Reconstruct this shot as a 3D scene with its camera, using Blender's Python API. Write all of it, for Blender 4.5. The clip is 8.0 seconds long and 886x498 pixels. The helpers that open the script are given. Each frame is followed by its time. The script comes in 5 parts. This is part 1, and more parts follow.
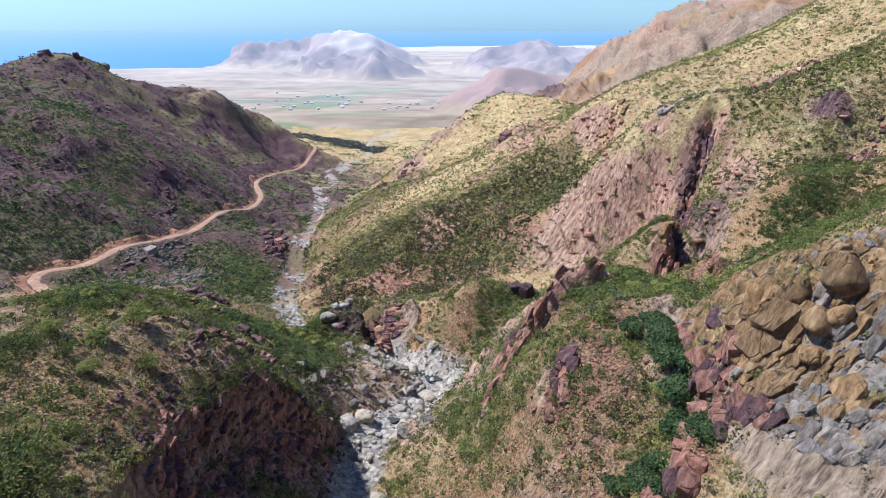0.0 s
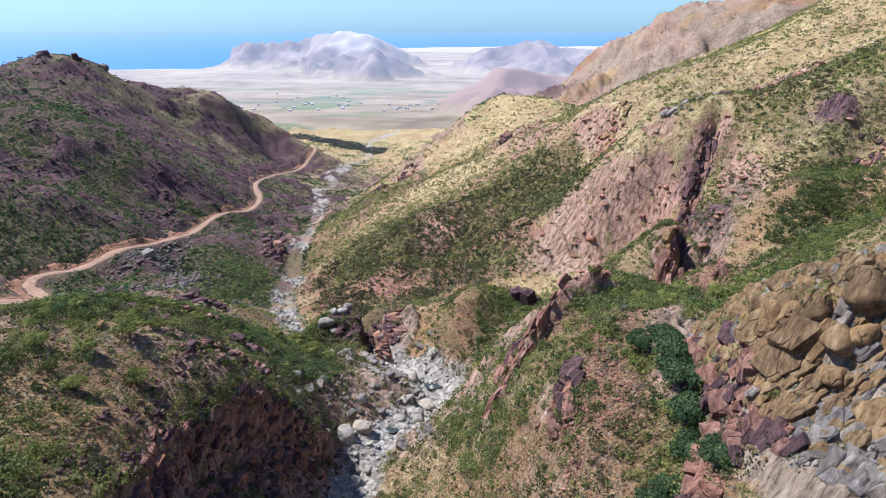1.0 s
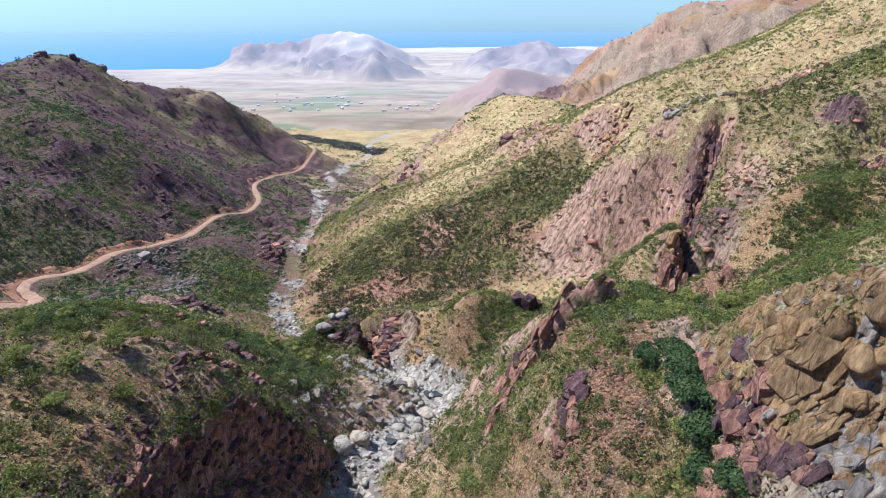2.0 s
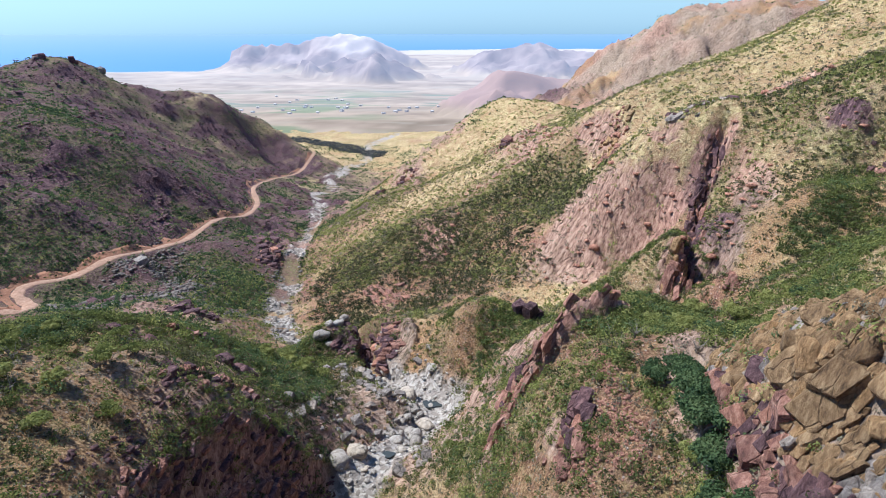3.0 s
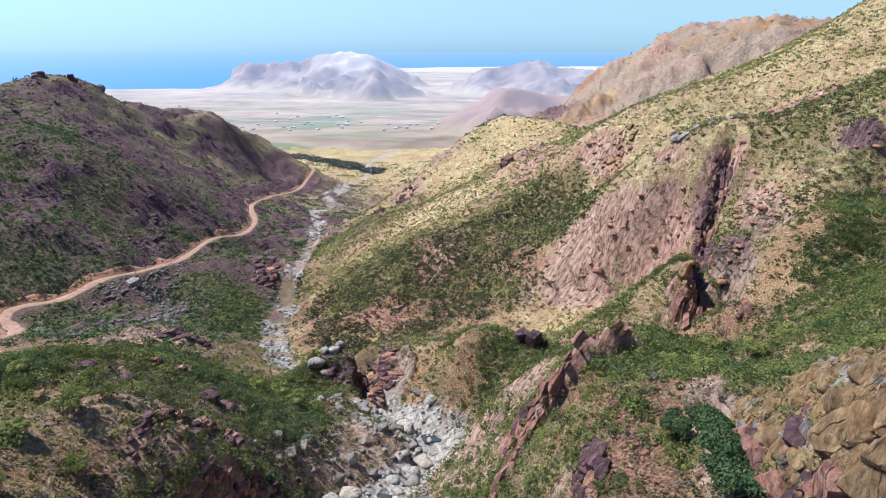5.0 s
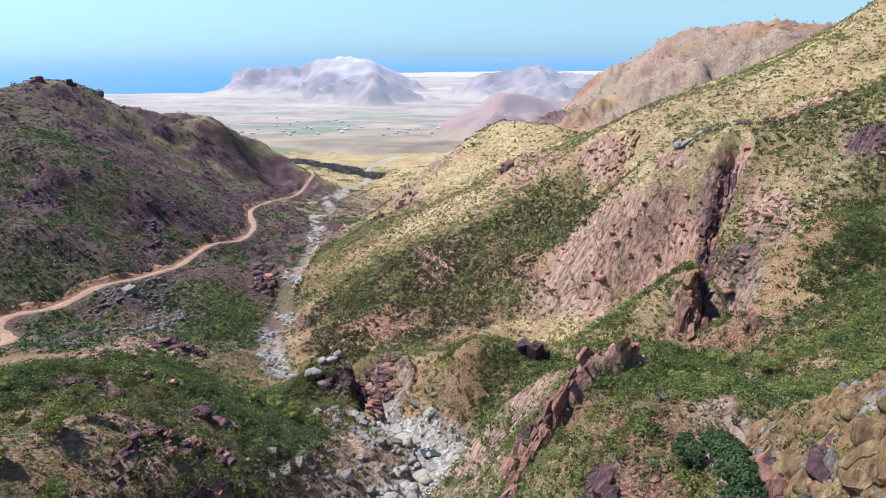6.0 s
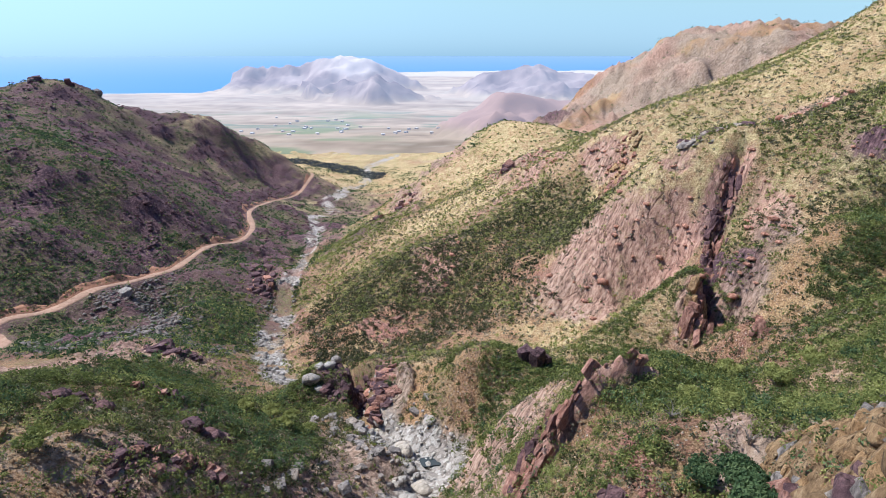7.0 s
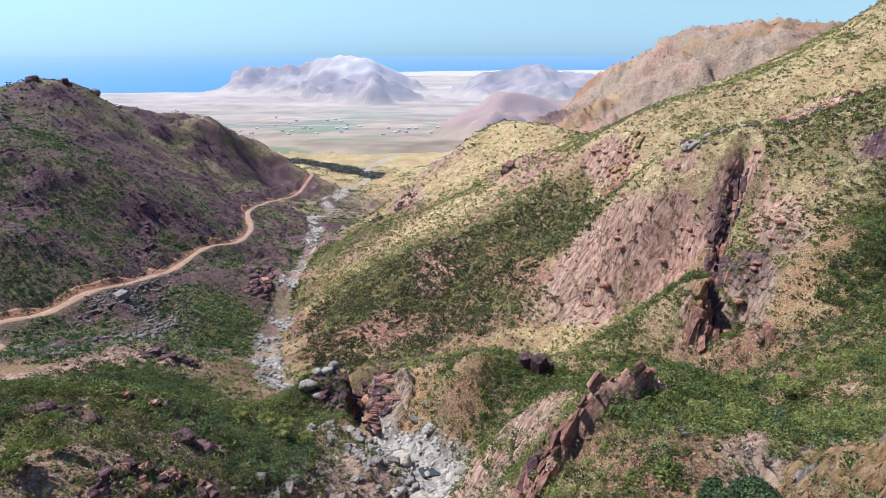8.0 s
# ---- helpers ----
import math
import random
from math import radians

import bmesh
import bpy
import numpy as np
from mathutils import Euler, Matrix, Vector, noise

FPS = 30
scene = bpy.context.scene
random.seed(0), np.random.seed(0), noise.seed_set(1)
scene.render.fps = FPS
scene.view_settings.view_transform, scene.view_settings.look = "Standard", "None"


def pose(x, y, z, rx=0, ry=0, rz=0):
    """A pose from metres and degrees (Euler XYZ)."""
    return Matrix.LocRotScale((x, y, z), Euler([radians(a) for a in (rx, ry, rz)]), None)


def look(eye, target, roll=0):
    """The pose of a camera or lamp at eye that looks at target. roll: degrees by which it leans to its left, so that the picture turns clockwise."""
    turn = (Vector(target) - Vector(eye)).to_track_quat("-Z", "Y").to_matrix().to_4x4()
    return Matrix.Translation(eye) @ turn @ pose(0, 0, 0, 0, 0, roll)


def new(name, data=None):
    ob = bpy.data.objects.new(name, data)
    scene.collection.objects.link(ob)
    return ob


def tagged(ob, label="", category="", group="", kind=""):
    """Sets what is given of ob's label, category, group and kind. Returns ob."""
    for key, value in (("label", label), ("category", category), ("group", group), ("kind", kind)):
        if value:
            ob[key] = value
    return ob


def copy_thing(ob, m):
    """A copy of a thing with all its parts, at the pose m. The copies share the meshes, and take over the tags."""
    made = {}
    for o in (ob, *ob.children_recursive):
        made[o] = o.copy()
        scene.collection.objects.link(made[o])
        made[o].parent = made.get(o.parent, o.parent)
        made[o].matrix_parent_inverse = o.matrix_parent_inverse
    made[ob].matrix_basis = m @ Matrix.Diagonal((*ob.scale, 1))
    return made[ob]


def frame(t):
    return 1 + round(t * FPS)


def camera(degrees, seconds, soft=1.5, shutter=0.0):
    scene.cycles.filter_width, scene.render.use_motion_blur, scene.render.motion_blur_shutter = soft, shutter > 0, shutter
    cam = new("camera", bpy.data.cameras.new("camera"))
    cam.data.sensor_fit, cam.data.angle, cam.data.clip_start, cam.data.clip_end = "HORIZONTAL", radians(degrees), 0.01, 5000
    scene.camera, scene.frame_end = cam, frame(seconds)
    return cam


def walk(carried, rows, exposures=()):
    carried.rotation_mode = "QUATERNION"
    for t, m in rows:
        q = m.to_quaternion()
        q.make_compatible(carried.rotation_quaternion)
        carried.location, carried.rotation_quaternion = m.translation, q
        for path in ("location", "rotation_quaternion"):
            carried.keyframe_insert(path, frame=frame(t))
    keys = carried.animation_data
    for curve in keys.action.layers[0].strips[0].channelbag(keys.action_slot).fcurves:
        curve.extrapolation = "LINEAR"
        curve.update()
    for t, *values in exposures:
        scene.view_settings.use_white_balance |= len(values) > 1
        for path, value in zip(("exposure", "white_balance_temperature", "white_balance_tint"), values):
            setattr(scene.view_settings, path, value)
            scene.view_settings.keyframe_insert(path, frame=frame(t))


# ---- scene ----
cam = camera(73.7, 8.0, soft=0.6)
PATH = [
    (0, pose(0.000, 0.000, 0.000, 66.263, 0, 0.000)),
    (0.4, pose(0.016, 0.963, -0.032, 66.294, 0, 0.011)),
    (0.8, pose(0.032, 1.926, -0.064, 66.321, 0, 0.020)),
    (1.2, pose(0.049, 2.892, -0.095, 66.338, 0, 0.022)),
    (1.6, pose(0.068, 3.860, -0.125, 66.348, 0, 0.018)),
    (2.8, pose(0.140, 6.815, -0.195, 66.449, 0, -0.001)),
    (3.2, pose(0.162, 7.816, -0.213, 66.705, 0, -0.002)),
    (3.6, pose(0.184, 8.818, -0.231, 66.993, 0, 0.001)),
    (4, pose(0.204, 9.823, -0.249, 67.299, 0, 0.004)),
    (4.4, pose(0.223, 10.830, -0.267, 67.608, 0, 0.001)),
    (4.6, pose(0.232, 11.335, -0.276, 67.761, 0, -0.001)),
    (5.8, pose(0.270, 14.390, -0.339, 68.486, 0, -0.023)),
    (6.2, pose(0.283, 15.412, -0.368, 68.497, 0, -0.026)),
    (6.6, pose(0.297, 16.433, -0.397, 68.477, 0, -0.025)),
    (7, pose(0.311, 17.453, -0.428, 68.447, 0, -0.025)),
    (7.4, pose(0.325, 18.473, -0.460, 68.426, 0, -0.031)),
    (7.8, pose(0.340, 19.491, -0.493, 68.410, 0, -0.040)),
    (8, pose(0.348, 20.000, -0.510, 68.404, 0, -0.046)),
]
walk(cam, PATH, [(0.0, 0.68, 5480, 8), (4.5, 0.70, 5520, 7), (8.0, 0.63, 5560, 8)])

# ---- light ----
SUN_ELEVATION, SUN_TURN = 55.0, 70.0  # degrees above the horizon; degrees left of straight ahead
world = bpy.data.worlds.new("sky")
scene.world = world
world.use_nodes = True
wn = world.node_tree
wn.nodes.clear()
sky = wn.nodes.new("ShaderNodeTexSky")
sky.sky_type, sky.sun_disc = "NISHITA", False
sky.sun_elevation, sky.sun_rotation = radians(SUN_ELEVATION), radians(-SUN_TURN)
sky.altitude, sky.air_density, sky.dust_density, sky.ozone_density = 200, 0.9, 0.0, 6.0
back = wn.nodes.new("ShaderNodeBackground")
back.inputs["Strength"].default_value = 0.10
wout = wn.nodes.new("ShaderNodeOutputWorld")
cool = wn.nodes.new("ShaderNodeMix")
cool.data_type, cool.blend_type = "RGBA", "MULTIPLY"
cool.inputs[0].default_value = 1.0
where = wn.nodes.new("ShaderNodeTexCoord")
up = wn.nodes.new("ShaderNodeSeparateXYZ")
dipped = wn.nodes.new("ShaderNodeVectorMath")  # the far horizon lies below eye level
dipped.operation = "ADD"
dipped.inputs[1].default_value = (0, 0, 0.064)
wn.links.new(where.outputs["Generated"], dipped.inputs[0])
wn.links.new(dipped.outputs[0], sky.inputs["Vector"])
wn.links.new(dipped.outputs[0], up.inputs[0])
air = wn.nodes.new("ShaderNodeValToRGB")  # sea haze low over the water, clear above
air.color_ramp.elements[0].position, air.color_ramp.elements[0].color = 0.0, (0.35, 0.52, 0.78, 1)
air.color_ramp.elements[1].position, air.color_ramp.elements[1].color = 0.30, (0.86, 0.98, 1.06, 1)
middle = air.color_ramp.elements.new(0.085)
middle.color = (1.10, 0.97, 0.76, 1)
wn.links.new(up.outputs["Z"], air.inputs[0])
wn.links.new(air.outputs[0], cool.inputs[7])
wn.links.new(sky.outputs[0], cool.inputs[6])
wn.links.new(cool.outputs[2], back.inputs[0])
wn.links.new(back.outputs[0], wout.inputs[0])

sun = new("sun", bpy.data.lights.new("sun", "SUN"))
sun.data.energy, sun.data.angle, sun.data.color = 5.0, radians(0.9), (1.0, 0.93, 0.83)
se, st = radians(SUN_ELEVATION), radians(SUN_TURN)
SUN_FROM = Vector((-math.sin(st) * math.cos(se), math.cos(st) * math.cos(se), math.sin(se)))
sun.matrix_world = look(SUN_FROM * 400, (0, 0, 0))
scene.view_settings.exposure = 0.0

# ---- materials ----
def material(name):
    m = bpy.data.materials.new(name)
    m.use_nodes = True
    nt = m.node_tree
    return m, nt, nt.nodes["Principled BSDF"]


def node(nt, kind, **values):
    n = nt.nodes.new("ShaderNode" + kind)
    for key, value in values.items():
        n.inputs[key.replace("_", " ")].default_value = value
    return n


def grain(nt, scale, detail=6.0, rough=0.6, where=None):
    n = node(nt, "TexNoise", Scale=scale, Detail=detail, Roughness=rough)
    if where is not None:
        nt.links.new(where, n.inputs["Vector"])
    return n.outputs["Fac"]


def ramp(nt, fac, stops):
    n = nt.nodes.new("ShaderNodeValToRGB")
    el = n.color_ramp.elements
    while len(el) < len(stops):
        el.new(0.5)
    for e, (at, c) in zip(el, stops):
        e.position, e.color = at, (*c, 1)
    nt.links.new(fac, n.inputs[0])
    return n.outputs[0]


def blend(nt, fac, a, b, how="MIX"):
    n = nt.nodes.new("ShaderNodeMix")
    n.data_type, n.blend_type = "RGBA", how
    for socket, v in ((n.inputs[0], fac), (n.inputs[6], a), (n.inputs[7], b)):
        if hasattr(v, "is_output"):
            nt.links.new(v, socket)
        elif isinstance(v, tuple):
            socket.default_value = (*v, 1)
        else:
            socket.default_value = v
    return n.outputs[2]


def maths(nt, how, a, b=0.0, clamp=False):
    n = nt.nodes.new("ShaderNodeMath")
    n.operation, n.use_clamp = how, clamp
    for socket, v in ((n.inputs[0], a), (n.inputs[1], b)):
        if hasattr(v, "is_output"):
            nt.links.new(v, socket)
        else:
            socket.default_value = v
    return n.outputs[0]


def relief(nt, bsdf, height, strength, distance):
    n = node(nt, "Bump", Strength=strength, Distance=distance)
    nt.links.new(height, n.inputs["Height"])
    nt.links.new(n.outputs[0], bsdf.inputs["Normal"])


def position(nt):
    return nt.nodes.new("ShaderNodeNewGeometry").outputs["Position"]


def stretched(nt, where, length=3.5):
    """Space drawn out along the grain of the bedrock, which rises to the right and away."""
    n = nt.nodes.new("ShaderNodeMapping")
    n.vector_type = "TEXTURE"
    n.inputs["Scale"].default_value = (1.0, 0.8, length)
    n.inputs["Rotation"].default_value = (radians(-22), radians(34), 0)
    nt.links.new(where, n.inputs["Vector"])
    return n.outputs[0]


def cracks(nt, where, scale):
    """Joints between blocks: 0 in the joint, 1 away from it."""
    n = nt.nodes.new("ShaderNodeTexVoronoi")
    n.feature = "DISTANCE_TO_EDGE"
    n.inputs["Scale"].default_value = scale
    warp = node(nt, "TexNoise", Scale=scale * 1.5, Detail=4.0)
    nt.links.new(where, warp.inputs["Vector"])
    mixed = nt.nodes.new("ShaderNodeVectorMath")
    mixed.operation = "MULTIPLY_ADD"
    nt.links.new(warp.outputs["Color"], mixed.inputs[0])
    mixed.inputs[1].default_value = (0.5 / scale,) * 3
    nt.links.new(where, mixed.inputs[2])
    nt.links.new(mixed.outputs[0], n.inputs["Vector"])
    thin = maths(nt, "MULTIPLY", n.outputs["Distance"], 22.0)
    return maths(nt, "ADD", thin, ramp(nt, grain(nt, scale * 0.7, 4, 0.6, where), [(0.42, (0, 0, 0)), (0.6, (1, 1, 1))]), True)


def ground_material():
    m, nt, b = material("hillside")
    pos = position(nt)
    att = nt.nodes.new("ShaderNodeAttribute")
    att.attribute_name = "cover"
    split = nt.nodes.new("ShaderNodeSeparateColor")
    nt.links.new(att.outputs["Color"], split.inputs[0])
    rock, green, gravel = split.outputs
    dry = att.outputs["Alpha"]
    tint = nt.nodes.new("ShaderNodeAttribute")
    tint.attribute_name = "red"
    fine = grain(nt, 3.2, 10, 0.75, pos)
    mid = grain(nt, 0.5, 8, 0.7, pos)
    soil_a = ramp(nt, fine, [(0.36, (0.115, 0.062, 0.036)), (0.5, (0.36, 0.205, 0.098)), (0.62, (0.60, 0.39, 0.215))])
    soil_b = ramp(nt, fine, [(0.36, (0.09, 0.040, 0.032)), (0.5, (0.265, 0.128, 0.086)), (0.62, (0.45, 0.26, 0.185))])
    soil = blend(nt, maths(nt, "MULTIPLY", ramp(nt, mid, [(0.4, (0.3, 0.3, 0.3)), (0.6, (1, 1, 1))]), ramp(nt, tint.outputs["Fac"], [(0.15, (0, 0, 0)), (0.6, (1, 1, 1))])), soil_a, soil_b)
    grit = node(nt, "TexVoronoi", Scale=2.6)
    nt.links.new(pos, grit.inputs["Vector"])
    chip = maths(nt, "LESS_THAN", grit.outputs["Distance"], 0.32)
    lone = nt.nodes.new("ShaderNodeSeparateColor")
    nt.links.new(grit.outputs["Color"], lone.inputs[0])
    chip = maths(nt, "MULTIPLY", chip, maths(nt, "GREATER_THAN", lone.outputs[0], 0.55))
    chip_tone = ramp(nt, lone.outputs[1], [(0.0, (0.09, 0.055, 0.05)), (0.5, (0.30, 0.21, 0.165)), (1.0, (0.60, 0.50, 0.41))])
    soil = blend(nt, maths(nt, "MULTIPLY", chip, 0.8), soil, chip_tone)
    straw = ramp(nt, fine, [(0.36, (0.170, 0.120, 0.062)), (0.49, (0.55, 0.425, 0.205)), (0.63, (0.80, 0.66, 0.38))])
    herb = ramp(nt, fine, [(0.36, (0.04, 0.048, 0.018)), (0.5, (0.17, 0.175, 0.055)), (0.64, (0.37, 0.35, 0.14))])
    tilted = stretched(nt, pos)
    strata = grain(nt, 1.1, 12, 0.76, tilted)
    joint = cracks(nt, tilted, 0.28)
    grey = ramp(nt, strata, [(0.37, (0.095, 0.068, 0.052)), (0.5, (0.315, 0.230, 0.160)), (0.63, (0.47, 0.375, 0.29))])
    red = ramp(nt, strata, [(0.37, (0.11, 0.055, 0.042)), (0.5, (0.38, 0.205, 0.15)), (0.63, (0.60, 0.38, 0.27))])
    # Maroon bedrock tone; over the left hill it also imitates the hill's shade.
    maroon_shade = nt.nodes.new("ShaderNodeAttribute")
    maroon_shade.attribute_name = "maroon_shade"
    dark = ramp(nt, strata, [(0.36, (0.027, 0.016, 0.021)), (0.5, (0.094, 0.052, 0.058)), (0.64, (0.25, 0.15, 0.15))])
    stone = blend(nt, maroon_shade.outputs["Fac"], blend(nt, tint.outputs["Fac"], grey, red), dark)
    stone = blend(nt, joint, blend(nt, 1.0, stone, (0.5, 0.48, 0.48), "MULTIPLY"), stone)
    pebble = node(nt, "TexVoronoi", Scale=1.4)
    nt.links.new(pos, pebble.inputs["Vector"])
    shingle = ramp(nt, pebble.outputs["Color"], [(0.1, (0.20, 0.165, 0.135)), (0.5, (0.36, 0.31, 0.265)), (0.9, (0.53, 0.48, 0.42))])
    patchy = ramp(nt, mid, [(0.42, (0.25, 0.25, 0.25)), (0.58, (1, 1, 1))])
    # Soil takes the same dark tone, with the left hill's shade in it.
    earth = blend(nt, maroon_shade.outputs["Fac"], soil, blend(nt, 0.9, soil, dark))
    c = blend(nt, maths(nt, "MULTIPLY", dry, patchy), earth, straw)
    speck = ramp(nt, grain(nt, 1.1, 8, 0.72, pos), [(0.42, (0, 0, 0)), (0.56, (1, 1, 1))])
    c = blend(nt, maths(nt, "MULTIPLY", green, speck), c, herb)
    edge = maths(nt, "MULTIPLY_ADD", grain(nt, 0.9, 8, 0.7, pos), 3.2)
    edge.node.inputs[2].default_value = -1.6
    rocky = maths(nt, "ADD", maths(nt, "MULTIPLY", rock, 1.2), edge, True)
    rocky = maths(nt, "MULTIPLY", rocky, maths(nt, "GREATER_THAN", rock, 0.02))
    c = blend(nt, rocky, c, stone)
    c = blend(nt, gravel, c, shingle)
    nt.links.new(c, b.inputs["Base Color"])
    b.inputs["Roughness"].default_value = 0.92
    b.inputs["Specular IOR Level"].default_value = 0.15
    bedrock = maths(nt, "ADD", maths(nt, "MULTIPLY", strata, 0.8), maths(nt, "MULTIPLY", joint, 0.35))
    rough = blend(nt, rocky, maths(nt, "ADD", fine, mid), bedrock)
    relief(nt, b, maths(nt, "ADD", rough, maths(nt, "MULTIPLY", chip, 0.15)), 1.0, 0.6)
    return m


def plain_material(name, stops, scale=1.0, roughness=0.85, bump=0.4, depth=0.05, detail=8.0):
    m, nt, b = material(name)
    pos = position(nt)
    g = grain(nt, scale, detail, 0.68, pos)
    broad = ramp(nt, grain(nt, scale * 0.13, 4, 0.6, pos), [(0.3, (0.78, 0.76, 0.74)), (0.7, (1.1, 1.08, 1.04))])
    nt.links.new(blend(nt, 1.0, ramp(nt, g, stops), broad, "MULTIPLY"), b.inputs["Base Color"])
    b.inputs["Roughness"].default_value = roughness
    b.inputs["Specular IOR Level"].default_value = 0.25
    relief(nt, b, g, bump, depth)
    return m


def leaf_material(name, dark, mid, light):
    """Leaves whose tone follows the clump they belong to."""
    m, nt, b = material(name)
    att = nt.nodes.new("ShaderNodeAttribute")
    att.attribute_name = "tint"
    island = nt.nodes.new("ShaderNodeNewGeometry").outputs["Random Per Island"]
    tone = maths(nt, "ADD", maths(nt, "MULTIPLY", att.outputs["Fac"], 0.85), maths(nt, "MULTIPLY", island, 0.15))
    nt.links.new(ramp(nt, tone, [(0.1, dark), (0.5, mid), (0.9, light)]), b.inputs["Base Color"])
    b.inputs["Roughness"].default_value = 0.75
    b.inputs["Specular IOR Level"].default_value = 0.2
    thin = nt.nodes.new("ShaderNodeBsdfTranslucent")
    nt.links.new(b.inputs["Base Color"].links[0].from_socket, thin.inputs["Color"])
    both = nt.nodes.new("ShaderNodeMixShader")
    both.inputs[0].default_value = 0.4
    nt.links.new(b.outputs[0], both.inputs[1])
    nt.links.new(thin.outputs[0], both.inputs[2])
    nt.links.new(both.outputs[0], nt.nodes["Material Output"].inputs["Surface"])
    return m


def far_material():
    """Distant plain and hills, their veil of air painted in as a glow."""
    m, nt, b = material("far_land")
    att = nt.nodes.new("ShaderNodeAttribute")
    att.attribute_name = "cover"
    nt.links.new(att.outputs["Color"], b.inputs["Base Color"])
    b.inputs["Roughness"].default_value = 1.0
    b.inputs["Specular IOR Level"].default_value = 0.0
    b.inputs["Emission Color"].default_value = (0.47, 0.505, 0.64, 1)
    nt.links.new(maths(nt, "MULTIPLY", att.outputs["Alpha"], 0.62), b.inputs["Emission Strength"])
    return m


def sea_material():
    """Open water; haze is painted glow, paler towards the horizon where more air lies."""
    m, nt, b = material("sea_water")
    away = nt.nodes.new("ShaderNodeSeparateXYZ")
    nt.links.new(position(nt), away.inputs[0])
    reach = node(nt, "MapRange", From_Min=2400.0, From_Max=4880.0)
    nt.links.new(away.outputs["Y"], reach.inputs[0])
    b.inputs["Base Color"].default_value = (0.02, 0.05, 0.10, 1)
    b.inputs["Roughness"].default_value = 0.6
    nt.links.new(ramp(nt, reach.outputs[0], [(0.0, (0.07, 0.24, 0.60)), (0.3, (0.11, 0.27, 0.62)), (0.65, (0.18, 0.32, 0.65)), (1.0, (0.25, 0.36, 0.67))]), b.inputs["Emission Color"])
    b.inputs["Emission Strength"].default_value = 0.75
    return m


def rock_material(name, dark, mid, light, scale=1.0):
    """Broken bedrock: banded tone, joints, stains and a rough skin; each block differs a little."""
    m, nt, b = material(name)
    pos = position(nt)
    shift = nt.nodes.new("ShaderNodeObjectInfo").outputs["Random"]
    strata = grain(nt, 1.6 * scale, 14, 0.76, stretched(nt, pos, 2.5))
    joint = cracks(nt, stretched(nt, pos, 1.8), 0.6 * scale)
    c = ramp(nt, strata, [(0.32, dark), (0.5, mid), (0.68, light)])
    tone = ramp(nt, shift, [(0.0, (0.7, 0.68, 0.66)), (0.5, (1.0, 1.0, 1.0)), (1.0, (1.2, 1.12, 1.0))])
    c = blend(nt, 1.0, c, tone, "MULTIPLY")
    c = blend(nt, joint, blend(nt, 1.0, c, (0.45, 0.43, 0.42), "MULTIPLY"), c)
    nt.links.new(c, b.inputs["Base Color"])
    b.inputs["Roughness"].default_value = 0.9
    b.inputs["Specular IOR Level"].default_value = 0.2
    relief(nt, b, maths(nt, "ADD", strata, maths(nt, "MULTIPLY", joint, 0.3)), 1.0, 0.5)
    return m


HILL = ground_material()
FAR = far_material()
SEA = sea_material()
ROCK_RED = rock_material("red_rock", (0.081, 0.041, 0.038), (0.311, 0.155, 0.115), (0.567, 0.351, 0.263))
ROCK_MAROON = rock_material("maroon_rock", (0.033, 0.020, 0.025), (0.115, 0.064, 0.068), (0.26, 0.155, 0.15))
ROCK_TAN = rock_material("tan_rock", (0.070, 0.043, 0.025), (0.285, 0.180, 0.092), (0.52, 0.365, 0.205))
ROCK_GREY = rock_material("grey_rock", (0.081, 0.070, 0.065), (0.270, 0.230, 0.203), (0.486, 0.432, 0.378))
ROCK_PALE = rock_material("pale_stone", (0.230, 0.207, 0.184), (0.41, 0.362, 0.31), (0.58, 0.53, 0.47))
TRACK_DIRT = plain_material("track_dirt", [(0.25, (0.20, 0.11, 0.07)), (0.5, (0.32, 0.20, 0.14)), (0.8, (0.44, 0.30, 0.22))], 0.9, 0.95, 0.4, 0.1)
BARK = plain_material("grey_bark", [(0.3, (0.12, 0.10, 0.085)), (0.7, (0.30, 0.27, 0.24))], 6.0, 0.9, 0.6, 0.03)
LEAF_GREEN = leaf_material("green_leaves", (0.058, 0.074, 0.02), (0.168, 0.188, 0.05), (0.34, 0.34, 0.11))
CUT_SOIL = plain_material("orange_cut_soil", [(0.25, (0.16, 0.075, 0.045)), (0.5, (0.30, 0.15, 0.09)), (0.8, (0.42, 0.25, 0.17))], 1.4, 0.95, 0.7, 0.25)
LEAF_DEEP = leaf_material("deep_green_leaves", (0.032, 0.058, 0.025), (0.078, 0.122, 0.047), (0.15, 0.195, 0.08))
LEAF_OLIVE = leaf_material("olive_leaves", (0.035, 0.038, 0.018), (0.085, 0.088, 0.036), (0.17, 0.16, 0.07))
# Grey-dark leaves whose colour imitates the shadow at the valley mouth.
LEAF_SHADOW = leaf_material("shadow_leaves", (0.075, 0.085, 0.085), (0.12, 0.125, 0.12), (0.17, 0.17, 0.16))
LEAF_GREY = leaf_material("grey_green_leaves", (0.08, 0.078, 0.05), (0.18, 0.165, 0.11), (0.31, 0.28, 0.19))
STRAW = leaf_material("dry_grass", (0.25, 0.18, 0.075), (0.50, 0.39, 0.18), (0.68, 0.56, 0.30))

